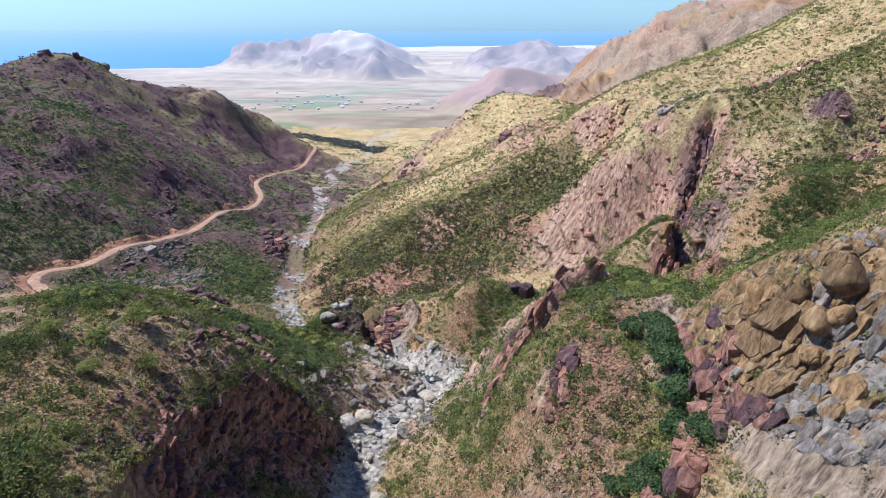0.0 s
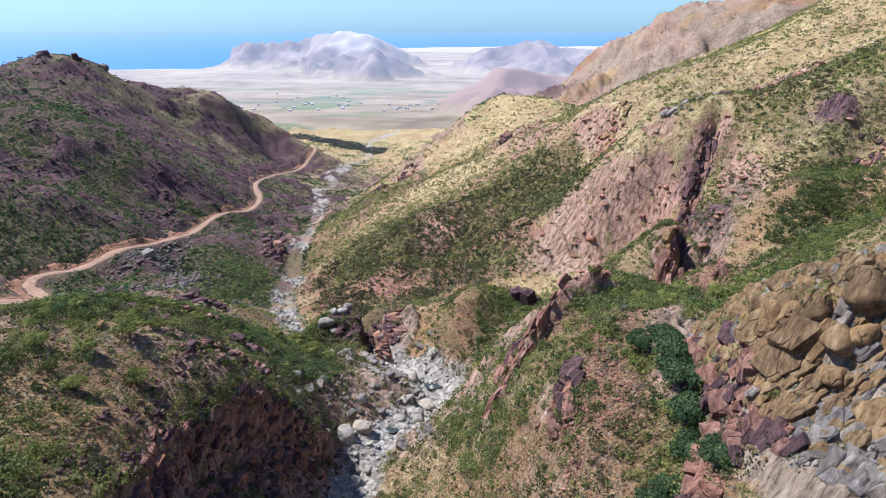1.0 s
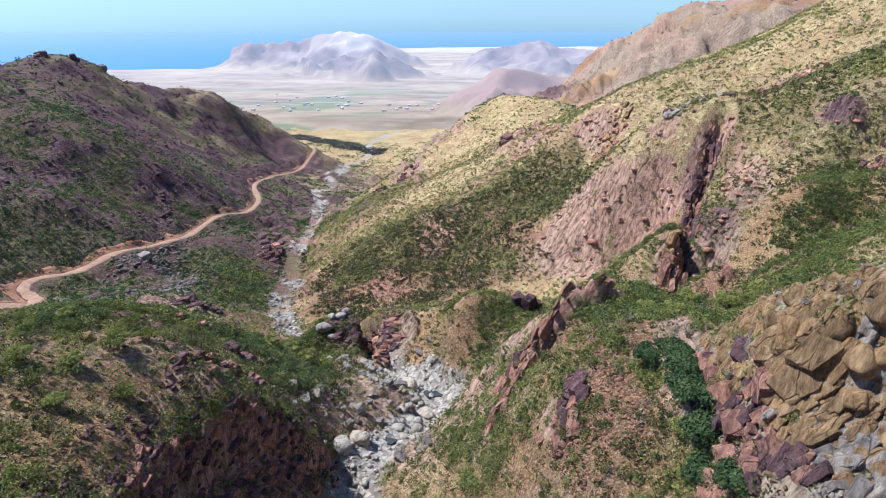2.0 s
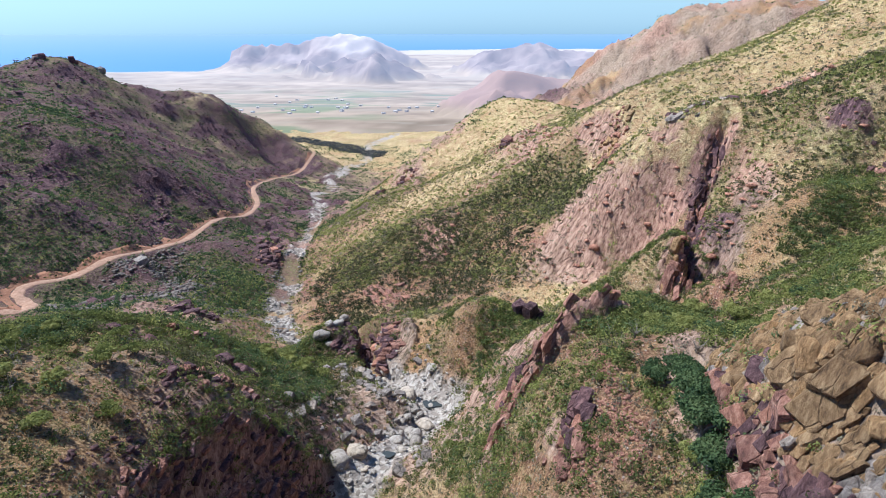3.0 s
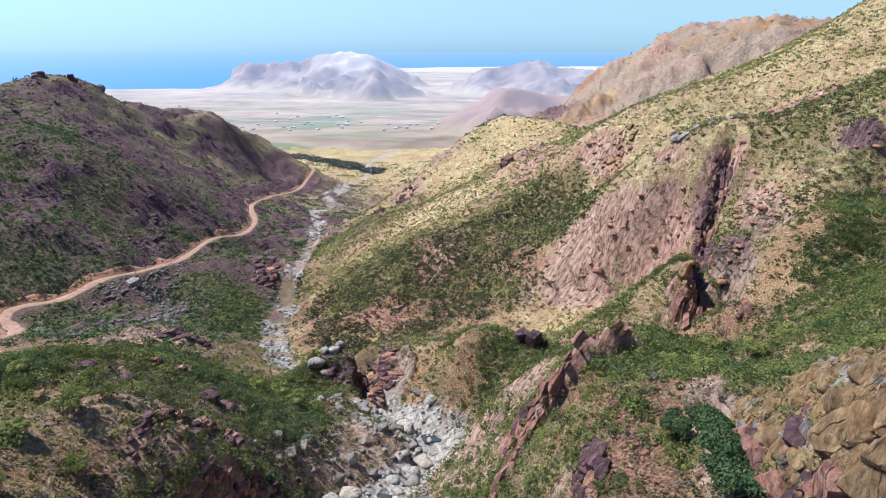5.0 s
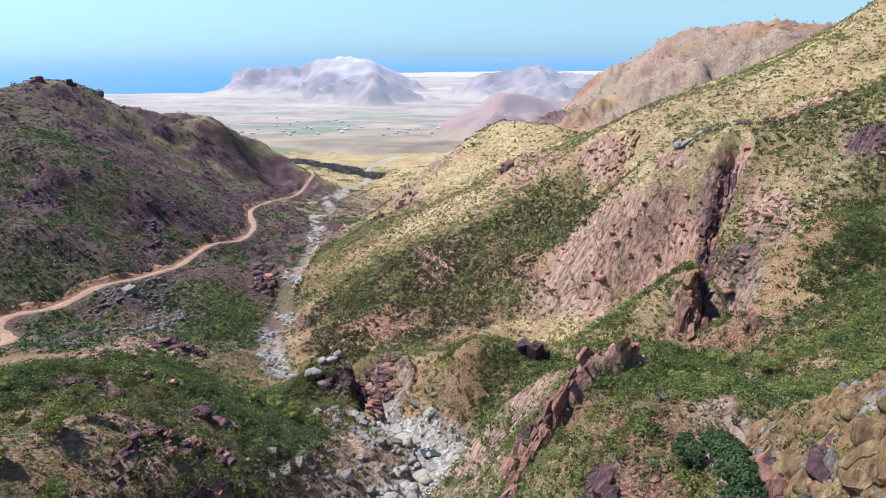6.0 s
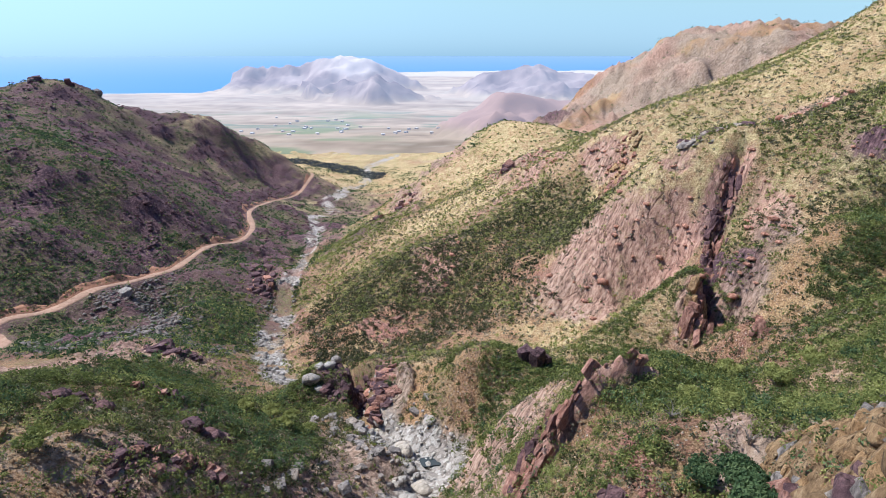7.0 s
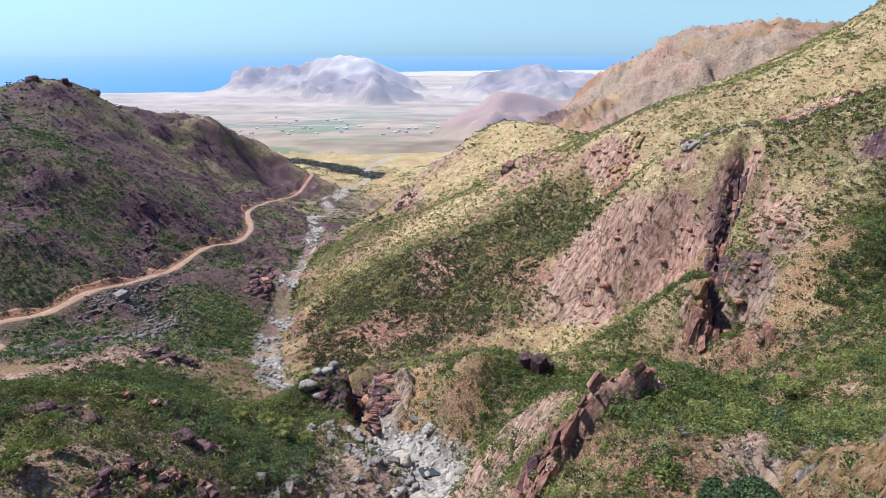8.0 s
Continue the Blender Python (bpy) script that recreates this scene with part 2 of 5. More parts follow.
# ---- the lie of the land: heights in metres against the first camera, by landform ----
WADI = [(-12, -60, -42), (-8, 0, -51), (-8, 40, -58), (-11, 60, -61.5), (-11, 74, -63), (-7, 80, -65), (-3, 89, -69), (2, 93, -68),
        (-7, 95, -68), (-4, 100, -71), (-10, 107, -73), (-40, 150, -91), (-55, 178, -99), (-60, 197, -103),
        (-64, 227, -109), (-74, 310, -125), (-95, 410, -145), (-110, 498, -161), (-128, 620, -182), (-133, 744, -203), (-127, 900, -215)]
LEFT_SPUR = [(-34, 49, -34), (-27, 54, -41), (-33, 58, -36), (-26, 60, -40), (-21, 64, -48), (-18, 69, -57), (-42, 59, -34), (-42, 69, -37.5),
             (-41, 72, -41), (-40, 84, -47), (-46, 77, -41), (-27, 87, -57), (-31, 79, -50), (-17, 99, -68), (-30, 128, -74), (-70, 141, -75),
             (-54, 70, -38.7), (-62, 86, -48), (-76, 112, -63), (-29, 36, -33), (-31, 30, -31), (-26, 35, -35), (-24, 41, -40), (-18, 46, -52), (-27.5, 42.7, -36.8), (-29, 44, -35), (-35.5, 42, -32.3), (-26, 47.3, -40.8), (-37, 47, -31), (-48, 40, -32), (-64, 30, -36), (-92, 40, -46), (-120, 70, -56), (-119, 157, -83), (-127, 170, -84), (-120, -60, -20)]
LEFT_HILL = [(-109, 184, -89), (-132, 204, -79), (-107, 237, -97), (-130, 248, -91), (-173, 279, -61), (-92, 197, -98), (-164, 236, -70),
             (-138, 327, -98), (-246, 360, -57), (-239, 408, -74), (-247, 492, -100), (-331, 540, -53), (-295, 579, -82), (-216, 564, -126),
             (-200, 627, -147), (-151, 684, -172), (-199, 785, -191), (-141, 435, -136), (-271, 600, -91), (-224, 620, -108), (-203, 680, -138)]
BEHIND_LEFT = [(-420, 640, -140), (-400, 480, -75), (-330, 800, -195), (-520, 600, -160), (-330, 380, -50), (-300, 240, -50), (-700, 700, -215),
               (-200, 100, -50), (-300, -100, 20), (-450, 200, -60), (-300, 1080, -228), (-600, 1080, -232), (-60, 1050, -228)]
CRAG = [(24, 35, -24), (26, 31, -23.5), (20, 32, -28), (20.3, 39, -31), (22.3, 38.3, -25), (25, 36.3, -20.5), (17, 38, -36), (15, 44, -35), (13, 50.6, -36), (26, 41, -20), (20, 44, -32), (26, 44, -24), (25, 49, -26), (24, 51, -32), (36, 40, -16), (40, 20, -6), (60, 40, -6),
        (16, 56, -33), (22, 56, -31), (13, 63, -39), (19, 65, -35), (34, 67, -37), (16, 68, -35), (10, 61, -40.5), (9, 78, -53), (27, 75.5, -37), (8, 53, -43), (3, 60, -50), (6, 71, -51), (42, 68, -34), (8, 89, -57)]
RIGHT_SLOPE = [(55, 83, -35), (46, 83, -42), (75, 106, -39), (52, 106, -48), (64, 108, -44), (6, 102, -65), (5, 108, -56.5), (17, 111, -60),
               (69, 114, -36), (50, 121, -50), (90, 130, -34), (90, 136, -25), (28, 139, -74), (44, 147, -69), (66, 150, -46), (69, 157, -33), (50, 154, -65),
               (52, 159, -46), (27, 161, -72), (89, 192, -30), (54, 195, -50), (22, 196, -72), (42, 206, -61), (71, 139, -40), (84, 139, -30)]
RIGHT_SPUR = [(50, 216, -43), (66, 215, -33), (29, 278, -66), (3, 189, -85), (-15, 174, -92), (-26, 188, -93), (-43, 206, -102), (4, 226, -78),
              (-21, 150, -88), (-3, 114, -68), (-7, 311, -93), (37, 344, -70), (61, 338, -62), (108, 262, -27)]
HEIGHTS = [(80, 70, -10), (110, 110, -5), (140, 180, -2), (60, -60, 5), (200, 60, 60), (200, 200, 35), (125, 262, -20), (137, 268, -16), (140, 242, -5), (150, 232, 5), (170, 335, -38), (240, 400, -48), (420, 300, 40)]
FAR_RIDGE = [(95, 400, -95), (40, 430, -115), (-20, 420, -125), (150, 430, -85), (210, 500, -65), (115, 578, -81), (157, 653, -57),
             (215, 614, -21), (278, 594, -9), (300, 660, -4), (340, 655, -7), (430, 640, -12), (180, 760, -110), (350, 850, -90), (600, 900, -80), (60, 640, -160),
             (20, 740, -185), (520, 450, 30), (100, 900, -190), (150, 1050, -205)]
SHOULDERS = [(13, 380, -76), (-28, 312, -98), (-18, 348, -95), (86, 427, -81), (39, 409, -74), (58, 355, -59), (42, 288, -63), (12, 261, -72), (6, 215, -75), (109, 575, -77),
             (50, 85, -38), (56, 88, -37), (51, 72, -29), (58, 108, -53), (52, 119, -57), (88, 178, -29), (82, 117, -34), (48, 101, -56), (42, 98, -56), (44, 108, -60), (46, 236, -50), (36, 247, -58), (-33, 101, -62), (-23, 219, -88), (12, 395, -79), (-32, 305, -96),
             (14.5, 82, -46.5), (4, 87, -62), (-104, 192, -87), (-97, 235, -96), (-79, 260, -107), (-89, 197, -93), (-85, 165, -85), (-151, 298, -74), (-142, 208, -70)]
KNOB = [(-27, 127, -73.3), (-24, 133, -72.3), (-21, 140, -77), (-25, 123, -76.5), (-16, 112, -72), (-10, 120, -70), (-28, 121, -77.5), (-68, 143, -76), (-22, 129, -73.5), (-33, 131, -79), (-36, 146, -89)]
GORGE = [(-9, 106, -73), (-15, 113, -76), (-17.6, 120, -79), (-17.8, 128, -82), (-18.5, 136, -86), (-27, 146, -90), (-42, 152, -92)]
FIN = [(4.5, 57, -47), (5.5, 58.5, -45), (8.6, 62.4, -42), (11.5, 65.5, -37.6), (15.5, 67.2, -33.2), (18.5, 68, -32.2), (21, 68.6, -34)]
BLUFF = [(-24.8, 31), (-25.6, 41), (-26.3, 48.5), (-24.6, 55.5), (-21.4, 61.5), (-18.6, 66), (-16.6, 70)]
TRACK = [(-150, 128, -74), (-131, 138, -78), (-121, 144, -80.5), (-115, 149, -81.5), (-119, 157, -83), (-127, 164, -84), (-128, 172, -84), (-121, 183, -84.5), (-114, 205, -90),
         (-110, 234, -96), (-112, 278, -105), (-111, 320, -114), (-120, 370, -125), (-142, 432, -136.5), (-152, 500, -149), (-155, 555, -159), (-150, 663, -171), (-153, 695, -175), (-175, 760, -190), (-215, 860, -207)]
# patches of cover on the ground: centre x, y, half-axes, turn of the longer one in degrees
GREEN_NEAR = [(67, 107, 5, 3.7, 88), (81, 122, 17, 5, 52), (29, 56, 17, 3.2, 63), (30, 70, 11, 2.6, 46), (8, 86, 21, 3.3, 87), (3, 72, 20, 3.4, 96), (20, 46, 4, 1.7, 73), (-24, 87, 11, 5, 89), (-55, 116, 26, 12, 105), (-46, 67, 8, 3.2, 137), (-32, 89, 10, 4, 83), (-35, 50, 4, 2.3, 100), (46, 70, 7, 2.5, 65), (-25, 55, 4, 1.5, 59)]  # shrubs close by
GREEN_FAR = [(-8, 207, 30, 16, 150), (22, 200, 22, 14, 120), (-32, 205, 18, 12, 120), (38, 206, 12, 10, 100), (-75, 200, 30, 12, 110), (-95, 215, 14, 8, 100), (-66, 250, 26, 7, 105), (8, 221, 29, 23, 153), (35, 207, 16, 9, 100), (-28, 206, 21, 8, 129), (17, 173, 15, 6, 134), (42, 154, 7, 3.0, 172), (86, 149, 9, 3.6, 152), (81, 145, 7, 2.9, 114), (-139, 198, 12, 11, 178), (-125, 262, 14, 12, 96), (-114, 370, 46, 16, 107), (-103, 160, 27, 12, 142)]  # shrubs on the farther slopes
STRAW_SPOTS = [(15, 344, 30, 25, 123), (1, 258, 32, 15, 169), (27, 152, 10, 7, 119), (59, 160, 9, 4, 130), (73, 161, 6, 4, 161), (41, 163, 9, 5, 107), (-15, 177, 11, 6, 145), (62, 215, 10, 8, 171), (40, 270, 22, 14, 110), (51, 81, 7, 3.1, 65)]  # dry grass
SOIL_SPOTS = [(21, 55, 4, 3.3, -153), (16, 49, 4, 2.5, 94), (14, 65, 2, 1.5, 162), (-30, 56, 5, 3, 95), (-27, 55, 6, 1.8, 75), (-28, 44, 5, 2, 80), (-33, 61, 4, 2.5, 100), (-34, 50, 3, 1.6, 60), (22, 189, 19, 10, 109), (-18, 186, 11, 6, 148), (-48, 209, 16, 6, 115), (-103, 322, 28, 13, 93), (-83, 241, 18, 12, 83), (23, 45, 2, 1.5, 89)]  # bare orange and red soil
ROCK_SPOTS = [(54, 156, 10, 5, 142), (67, 154, 7, 3.6, -155), (70, 135, 13, 3.9, 77), (59, 124, 8, 5, 75), (49, 118, 7, 3.2, 52), (89, 138, 5, 2.0, 128), (54, 210, 11, 5, 106), (38, 171, 8, 2.8, 93), (-87, 296, 46, 11, 106), (-20, 332, 43, 10, 93), (11, 52, 3, 1.5, 103), (58, 158, 4, 1.5, 155), (59, 164, 5, 3.0, 156)]  # bare bedrock
CLEFT = [(72, 158, 0), (68.5, 153, 0), (64, 145, 0), (57, 132, 0), (50, 117, 0)]
UPPER_BED = [(-8, 20, -56), (-8.5, 40, -58), (-12, 60, -61.5), (-11, 74, -63), (-7, 80, -65), (-3, 89, -69), (0, 95, -69.5), (-4, 101, -71), (-11, 108, -73), (-15, 120, -79), (-18, 132, -85)]
LOWER_BED = [(-42, 152, -92), (-52, 172, -97), (-60, 197, -103), (-61, 215, -106), (-66, 245, -112), (-66, 275, -118), (-74, 310, -125), (-78, 350, -133), (-92, 410, -145), (-98, 455, -153),
             (-112, 498, -161), (-106, 560, -171), (-122, 620, -182), (-112, 680, -192), (-124, 744, -203), (-106, 820, -210), (-112, 900, -215), (-80, 1040, -226)]


class Sheet:
    """A thin plate bent through the given points."""

    def __init__(self, points, give):
        p = np.array(points, float)
        self.c, n = p[:, :2] / 100, len(p)
        a = np.zeros((n + 3, n + 3))
        a[:n, :n] = self.bend(self.c) + give * np.eye(n)
        a[:n, n], a[:n, n + 1:] = 1, self.c
        a[n:, :n] = a[:n, n:].T
        self.w = np.linalg.solve(a, np.r_[p[:, 2], 0, 0, 0])

    def bend(self, q):
        d = ((q[:, None] - self.c[None]) ** 2).sum(-1)
        return d * np.log(d + 1e-12)

    def at(self, x, y):
        q = np.stack([np.ravel(x), np.ravel(y)], -1) / 100
        out = np.concatenate([self.bend(s) @ self.w[:-3] + self.w[-3] + s @ self.w[-2:] for s in np.array_split(q, max(1, len(q) // 20000))])
        return out.reshape(np.shape(x))


LAND = Sheet(WADI + LEFT_SPUR + LEFT_HILL + BEHIND_LEFT + CRAG + RIGHT_SLOPE + RIGHT_SPUR + HEIGHTS + FAR_RIDGE + SHOULDERS + KNOB, 0.0003)


def scatter(ix, iy, seed):
    h = (ix.astype(np.int64) * 374761393 + iy.astype(np.int64) * 668265263 + seed * 974634777) & 0xFFFFFFFF
    h = ((h ^ (h >> 13)) * 1274126177) & 0xFFFFFFFF
    return ((h ^ (h >> 16)) & 0xFFFFFF) / float(0xFFFFFF)


def bumps(x, y, size, seed=0):
    """Smooth noise from -1 to 1 with features of that size."""
    u, v = np.asarray(x, float) / size, np.asarray(y, float) / size
    iu, iv = np.floor(u), np.floor(v)
    fu, fv = u - iu, v - iv
    su, sv = fu * fu * fu * (fu * (fu * 6 - 15) + 10), fv * fv * fv * (fv * (fv * 6 - 15) + 10)
    a, b = scatter(iu, iv, seed), scatter(iu + 1, iv, seed)
    c, d = scatter(iu, iv + 1, seed), scatter(iu + 1, iv + 1, seed)
    return 2 * ((a + (b - a) * su) * (1 - sv) + (c + (d - c) * su) * sv) - 1


def layered(x, y, size, octaves, seed=0, keep=0.5):
    out, amp = 0.0, 1.0
    for k in range(octaves):
        out, amp = out + amp * bumps(x * math.cos(k) - y * math.sin(k), x * math.sin(k) + y * math.cos(k), size / 2**k, seed + k), amp * keep
    return out


def ramped(v, a, b):
    t = np.clip((np.asarray(v, float) - a) / (b - a), 0, 1)
    return t * t * (3 - 2 * t)


def beside(line, x, y):
    """Distance to a line of (x, y, z) points, with the height of its nearest place."""
    best, high = np.full(np.shape(x), 1e9), np.zeros(np.shape(x))
    for (ax, ay, az), (bx, by, bz) in zip(line, line[1:]):
        dx, dy = bx - ax, by - ay
        t = np.clip(((x - ax) * dx + (y - ay) * dy) / (dx * dx + dy * dy), 0, 1)
        d = np.hypot(x - ax - t * dx, y - ay - t * dy)
        near = d < best
        best, high = np.where(near, d, best), np.where(near, az + t * (bz - az), high)
    return best, high


def past(line, x, y):
    """Distance to a line of (x, y) points, and 1 on its right-hand side, 0 on its left; past its ends the distance is huge."""
    best, right = np.full(np.shape(x), 1e9), np.zeros(np.shape(x))
    for (ax, ay), (bx, by) in zip(line, line[1:]):
        dx, dy = bx - ax, by - ay
        t = ((x - ax) * dx + (y - ay) * dy) / (dx * dx + dy * dy)
        u = np.clip(t, 0, 1)
        d = np.hypot(x - ax - u * dx, y - ay - u * dy) + 3.0 * np.abs(t - u) * math.hypot(dx, dy)
        near = d < best
        best, right = np.where(near, d, best), np.where(near, ((x - ax) * dy - (y - ay) * dx) > 0, right)
    return best, right * 1.0


def smooth_line(line, steps=6):
    """The same line with rounded bends."""
    p = [line[0], *line, line[-1]]
    out = []
    for a, b, c, d in zip(p, p[1:], p[2:], p[3:]):
        a, b, c, d = (np.array(q, float) for q in (a, b, c, d))
        for k in range(steps):
            t = k / steps
            out.append(tuple(0.5 * (2 * b + (c - a) * t + (2 * a - 5 * b + 4 * c - d) * t * t + (3 * b - a - 3 * c + d) * t**3)))
    return out + [tuple(np.array(line[-1], float))]


TRACK_LINE = smooth_line([(x, y, z) for x, y, z in TRACK])
TRACK_LINE = [(x, y, float(h)) for (x, y, _), h in zip(TRACK_LINE, LAND.at(*np.array([p[:2] for p in TRACK_LINE]).T))]
BED_LINES = [smooth_line(UPPER_BED, 4), smooth_line(LOWER_BED, 4)]


def bed_width(y):
    return 3.6 + 0.6 * ramped(y, 140, 200) + 1.3 * bumps(y * 0.5, y * 0 + 3.3, 7, 5) + 3.0 * ramped(y, 400, 800)


def from_bed(x, y):
    return np.minimum(beside(BED_LINES[0], x, y)[0], beside(BED_LINES[1], x, y)[0])


def spots(patches, x, y, seed, ragged=0.45):
    """How far a place lies within any of the patches, 0 to 1, with ragged edges."""
    out, rag = np.zeros(np.shape(x)), ragged * layered(x, y, 6, 3, seed)
    for cx, cy, a, b, turn in patches:
        c, n = math.cos(radians(turn)), math.sin(radians(turn))
        u, v = (x - cx) * c + (y - cy) * n, (y - cy) * c - (x - cx) * n
        out = np.maximum(out, 1 - ramped((u / a) ** 2 + (v / b) ** 2 + rag, 0.45, 1.5))
    return out


def rockiness(x, y):
    """Where bare rock breaks through: 0 to 1."""
    r = layered(x, y * 0.8, 34, 4, 40)
    r = ramped(r, 0.3, 0.9) * (1 - 0.8 * np.exp(-(((x + 42) / 16) ** 2 + ((y - 66) / 26) ** 2)))
    for cx, cy, rx, ry in ((27, 44, 9, 13), (27, 30, 8, 7), (-22, 130, 6, 10), (-10, 117, 4, 8), (-29, 79, 3, 4), (-40, 73, 3, 3)):
        d = ((x - cx) / rx) ** 2 + ((y - cy) / ry) ** 2 + 0.35 * layered(x, y, 8, 3, 60)
        r = np.maximum(r, 1 - ramped(d, 0.7, 1.15))
    r = np.maximum(r, spots(ROCK_SPOTS, x, y, 62) * (0.75 + 0.25 * ramped(layered(x, y, 5, 3, 64), -0.6, 0.1)))
    r = np.maximum(r, 1 - ramped(beside(FIN, x, y)[0] + 0.5 * layered(x, y, 3, 2, 68), 0.6, 1.3))
    d, side = past(BLUFF, x, y)
    r = np.maximum(r, side * (1 - ramped(d + 2.5 * layered(x, y, 5, 3, 66), 4, 8)))
    r = np.maximum(r, ramped(layered(x, y * 0.6, 15, 4, 45), -0.3, 0.5) * ramped(-x, 85, 135) * ramped(y, 180, 230))
    r = np.maximum(r, ramped(layered(x, y, 28, 3, 47), -0.8, 0.1) * ramped(x, 40, 90) * ramped(y, 440, 520))
    r = r * (1 - np.exp(-(((x - 6) / 10) ** 2 + ((y - 104) / 11) ** 2)))
    return r * (1 - ramped(y, 640, 760) * ramped(-x, -30, 60))


def land_z(x, y, fine=True):
    """Height of the ground."""
    z = LAND.at(x, y)
    reach = np.hypot(x, y)
    d, h = beside(GORGE, x, y)
    z = np.minimum(z, h + 4.0 * np.maximum(d - 1.1, 0))  # the stream's narrow cut
    d, h = beside(FIN, x, y)
    z = np.where(d < 6, np.maximum(z, h - 3.6 * np.maximum(d - 0.35, 0)), z)  # upright blade of bedrock
    d, s = past(BLUFF, x, y)
    z = z - s * 3.4 * ramped(d, 0, 1.3) * (1 - ramped(d, 2, 11)) + (1 - s) * 0.7 * (1 - ramped(d, 0, 6))  # cliff over the riverbed
    if fine:
        rough = 0.35 + 0.65 * rockiness(x, y)
        amp = np.clip(reach / 120, 0.35, 2.5)
        z = z + rough * amp * (0.9 * layered(x, y, 17, 3, 7) + 0.45 * layered(x, y, 4.2, 4, 11, 0.6))
        ribs, rubble = np.abs(layered(x, y, 48, 4, 33, 0.6)), layered(x, y, 14, 4, 36, 0.65)
        z = z + ramped(x, 50, 110) * ramped(y, 450, 530) * (3.2 * rubble - 8.0 * ribs - 2.8)
        z = z + 0.6 * ramped(-x, 130, 220) * ramped(y, 300, 420) * (3.0 - 5.0 * ribs + 2.4 * rubble)
        ledge = layered(x + 0.6 * y, z * 1.4, 5.0, 3, 21)
        z = z + rockiness(x, y) * np.clip(amp, 0.4, 1.6) * 0.9 * np.abs(ledge)
        d, _ = beside(CLEFT, x, y)
        z = z - 3.2 * np.exp(-((d / 1.3) ** 2)) + 1.8 * np.exp(-(((d - 4.0) / 2.4) ** 2))
        chips = rockiness(x, y) * np.clip(reach / 70, 0.5, 1.5)
        z = z + chips * (0.28 * np.abs(layered(x + 0.5 * z, y, 1.9, 2, 25)) + 0.8 * np.floor(2.5 * layered(x * 0.7 + z * 0.5, y * 0.5, 6.0, 2, 27)) / 2.5)
        d = from_bed(x, y)
        w = bed_width(y)
        bank = 1 - ramped(d, w, w + 5)
        z = z - 0.8 * bank + bank * 0.25 * layered(x, y, 2.2, 3, 31)
    d, h = beside(TRACK_LINE, x, y)
    flat = 1 - ramped(d, 2.3, 6.0)
    return z * (1 - flat) + h * flat


def steps(a, b, core0, core1, fine, growth):
    """Grid lines from a to b: evenly fine in the core, wider away from it."""
    out, v = [core0], core0
    while v < b:
        v += fine + growth * max(0, v - core1)
        out.append(v)
    v = core0
    while v > a:
        v -= fine + growth * (core0 - v)
        out.insert(0, v)
    return np.array(out)


def grid_object(name, x, y, z, mat, corners=None):
    ny, nx = z.shape
    me = bpy.data.meshes.new(name)
    co = np.stack([x, y, z], -1).reshape(-1, 3).astype(np.float32)
    i = np.arange((ny - 1) * (nx - 1))
    r, c = i // (nx - 1), i % (nx - 1)
    a = r * nx + c
    quads = np.stack([a, a + 1, a + nx + 1, a + nx], -1).astype(np.int32)
    if corners is not None:
        quads = quads[corners.reshape(-1)]
    me.vertices.add(len(co))
    me.vertices.foreach_set("co", co.ravel())
    me.loops.add(quads.size)
    me.loops.foreach_set("vertex_index", quads.ravel())
    me.polygons.add(len(quads))
    me.polygons.foreach_set("loop_start", np.arange(0, quads.size, 4, dtype=np.int32))
    me.polygons.foreach_set("loop_total", np.full(len(quads), 4, np.int32))
    me.update(calc_edges=True)
    me.polygons.foreach_set("use_smooth", np.ones(len(quads), bool))
    me.materials.append(mat)
    return new(name, me)


def paint(ob, name, values):
    kind = "FLOAT_COLOR" if values.ndim == 3 or values.shape[-1] == 4 and values.ndim == 2 else "FLOAT"
    at = ob.data.attributes.new(name, kind, "POINT")
    at.data.foreach_set("color" if kind == "FLOAT_COLOR" else "value", values.astype(np.float32).ravel())


def greenness(x, y):
    g = 0.42 + 0.42 * layered(x, y, 26, 4, 70) + 0.35 * layered(x, y, 5, 3, 76)
    g = g - 0.2 * ramped(x, 0, 40) * ramped(y, 235, 270) + 0.25 * ramped(-x, 45, 70) * ramped(y, 130, 150) * (1 - ramped(y, 500, 600))
    g = g - 0.14 * ramped(-x, 22, 30) * (1 - ramped(y, 80, 100)) - 0.16 * ramped(x, 35, 60) * ramped(y, 145, 170)
    g = g + 0.75 * np.maximum(spots(GREEN_NEAR, x, y, 71), spots(GREEN_FAR, x, y, 72))
    g = g - 0.55 * spots(SOIL_SPOTS, x, y, 73, 0.8) - 0.30 * spots(STRAW_SPOTS, x, y, 74, 0.8)
    return np.clip(g, 0, 1)


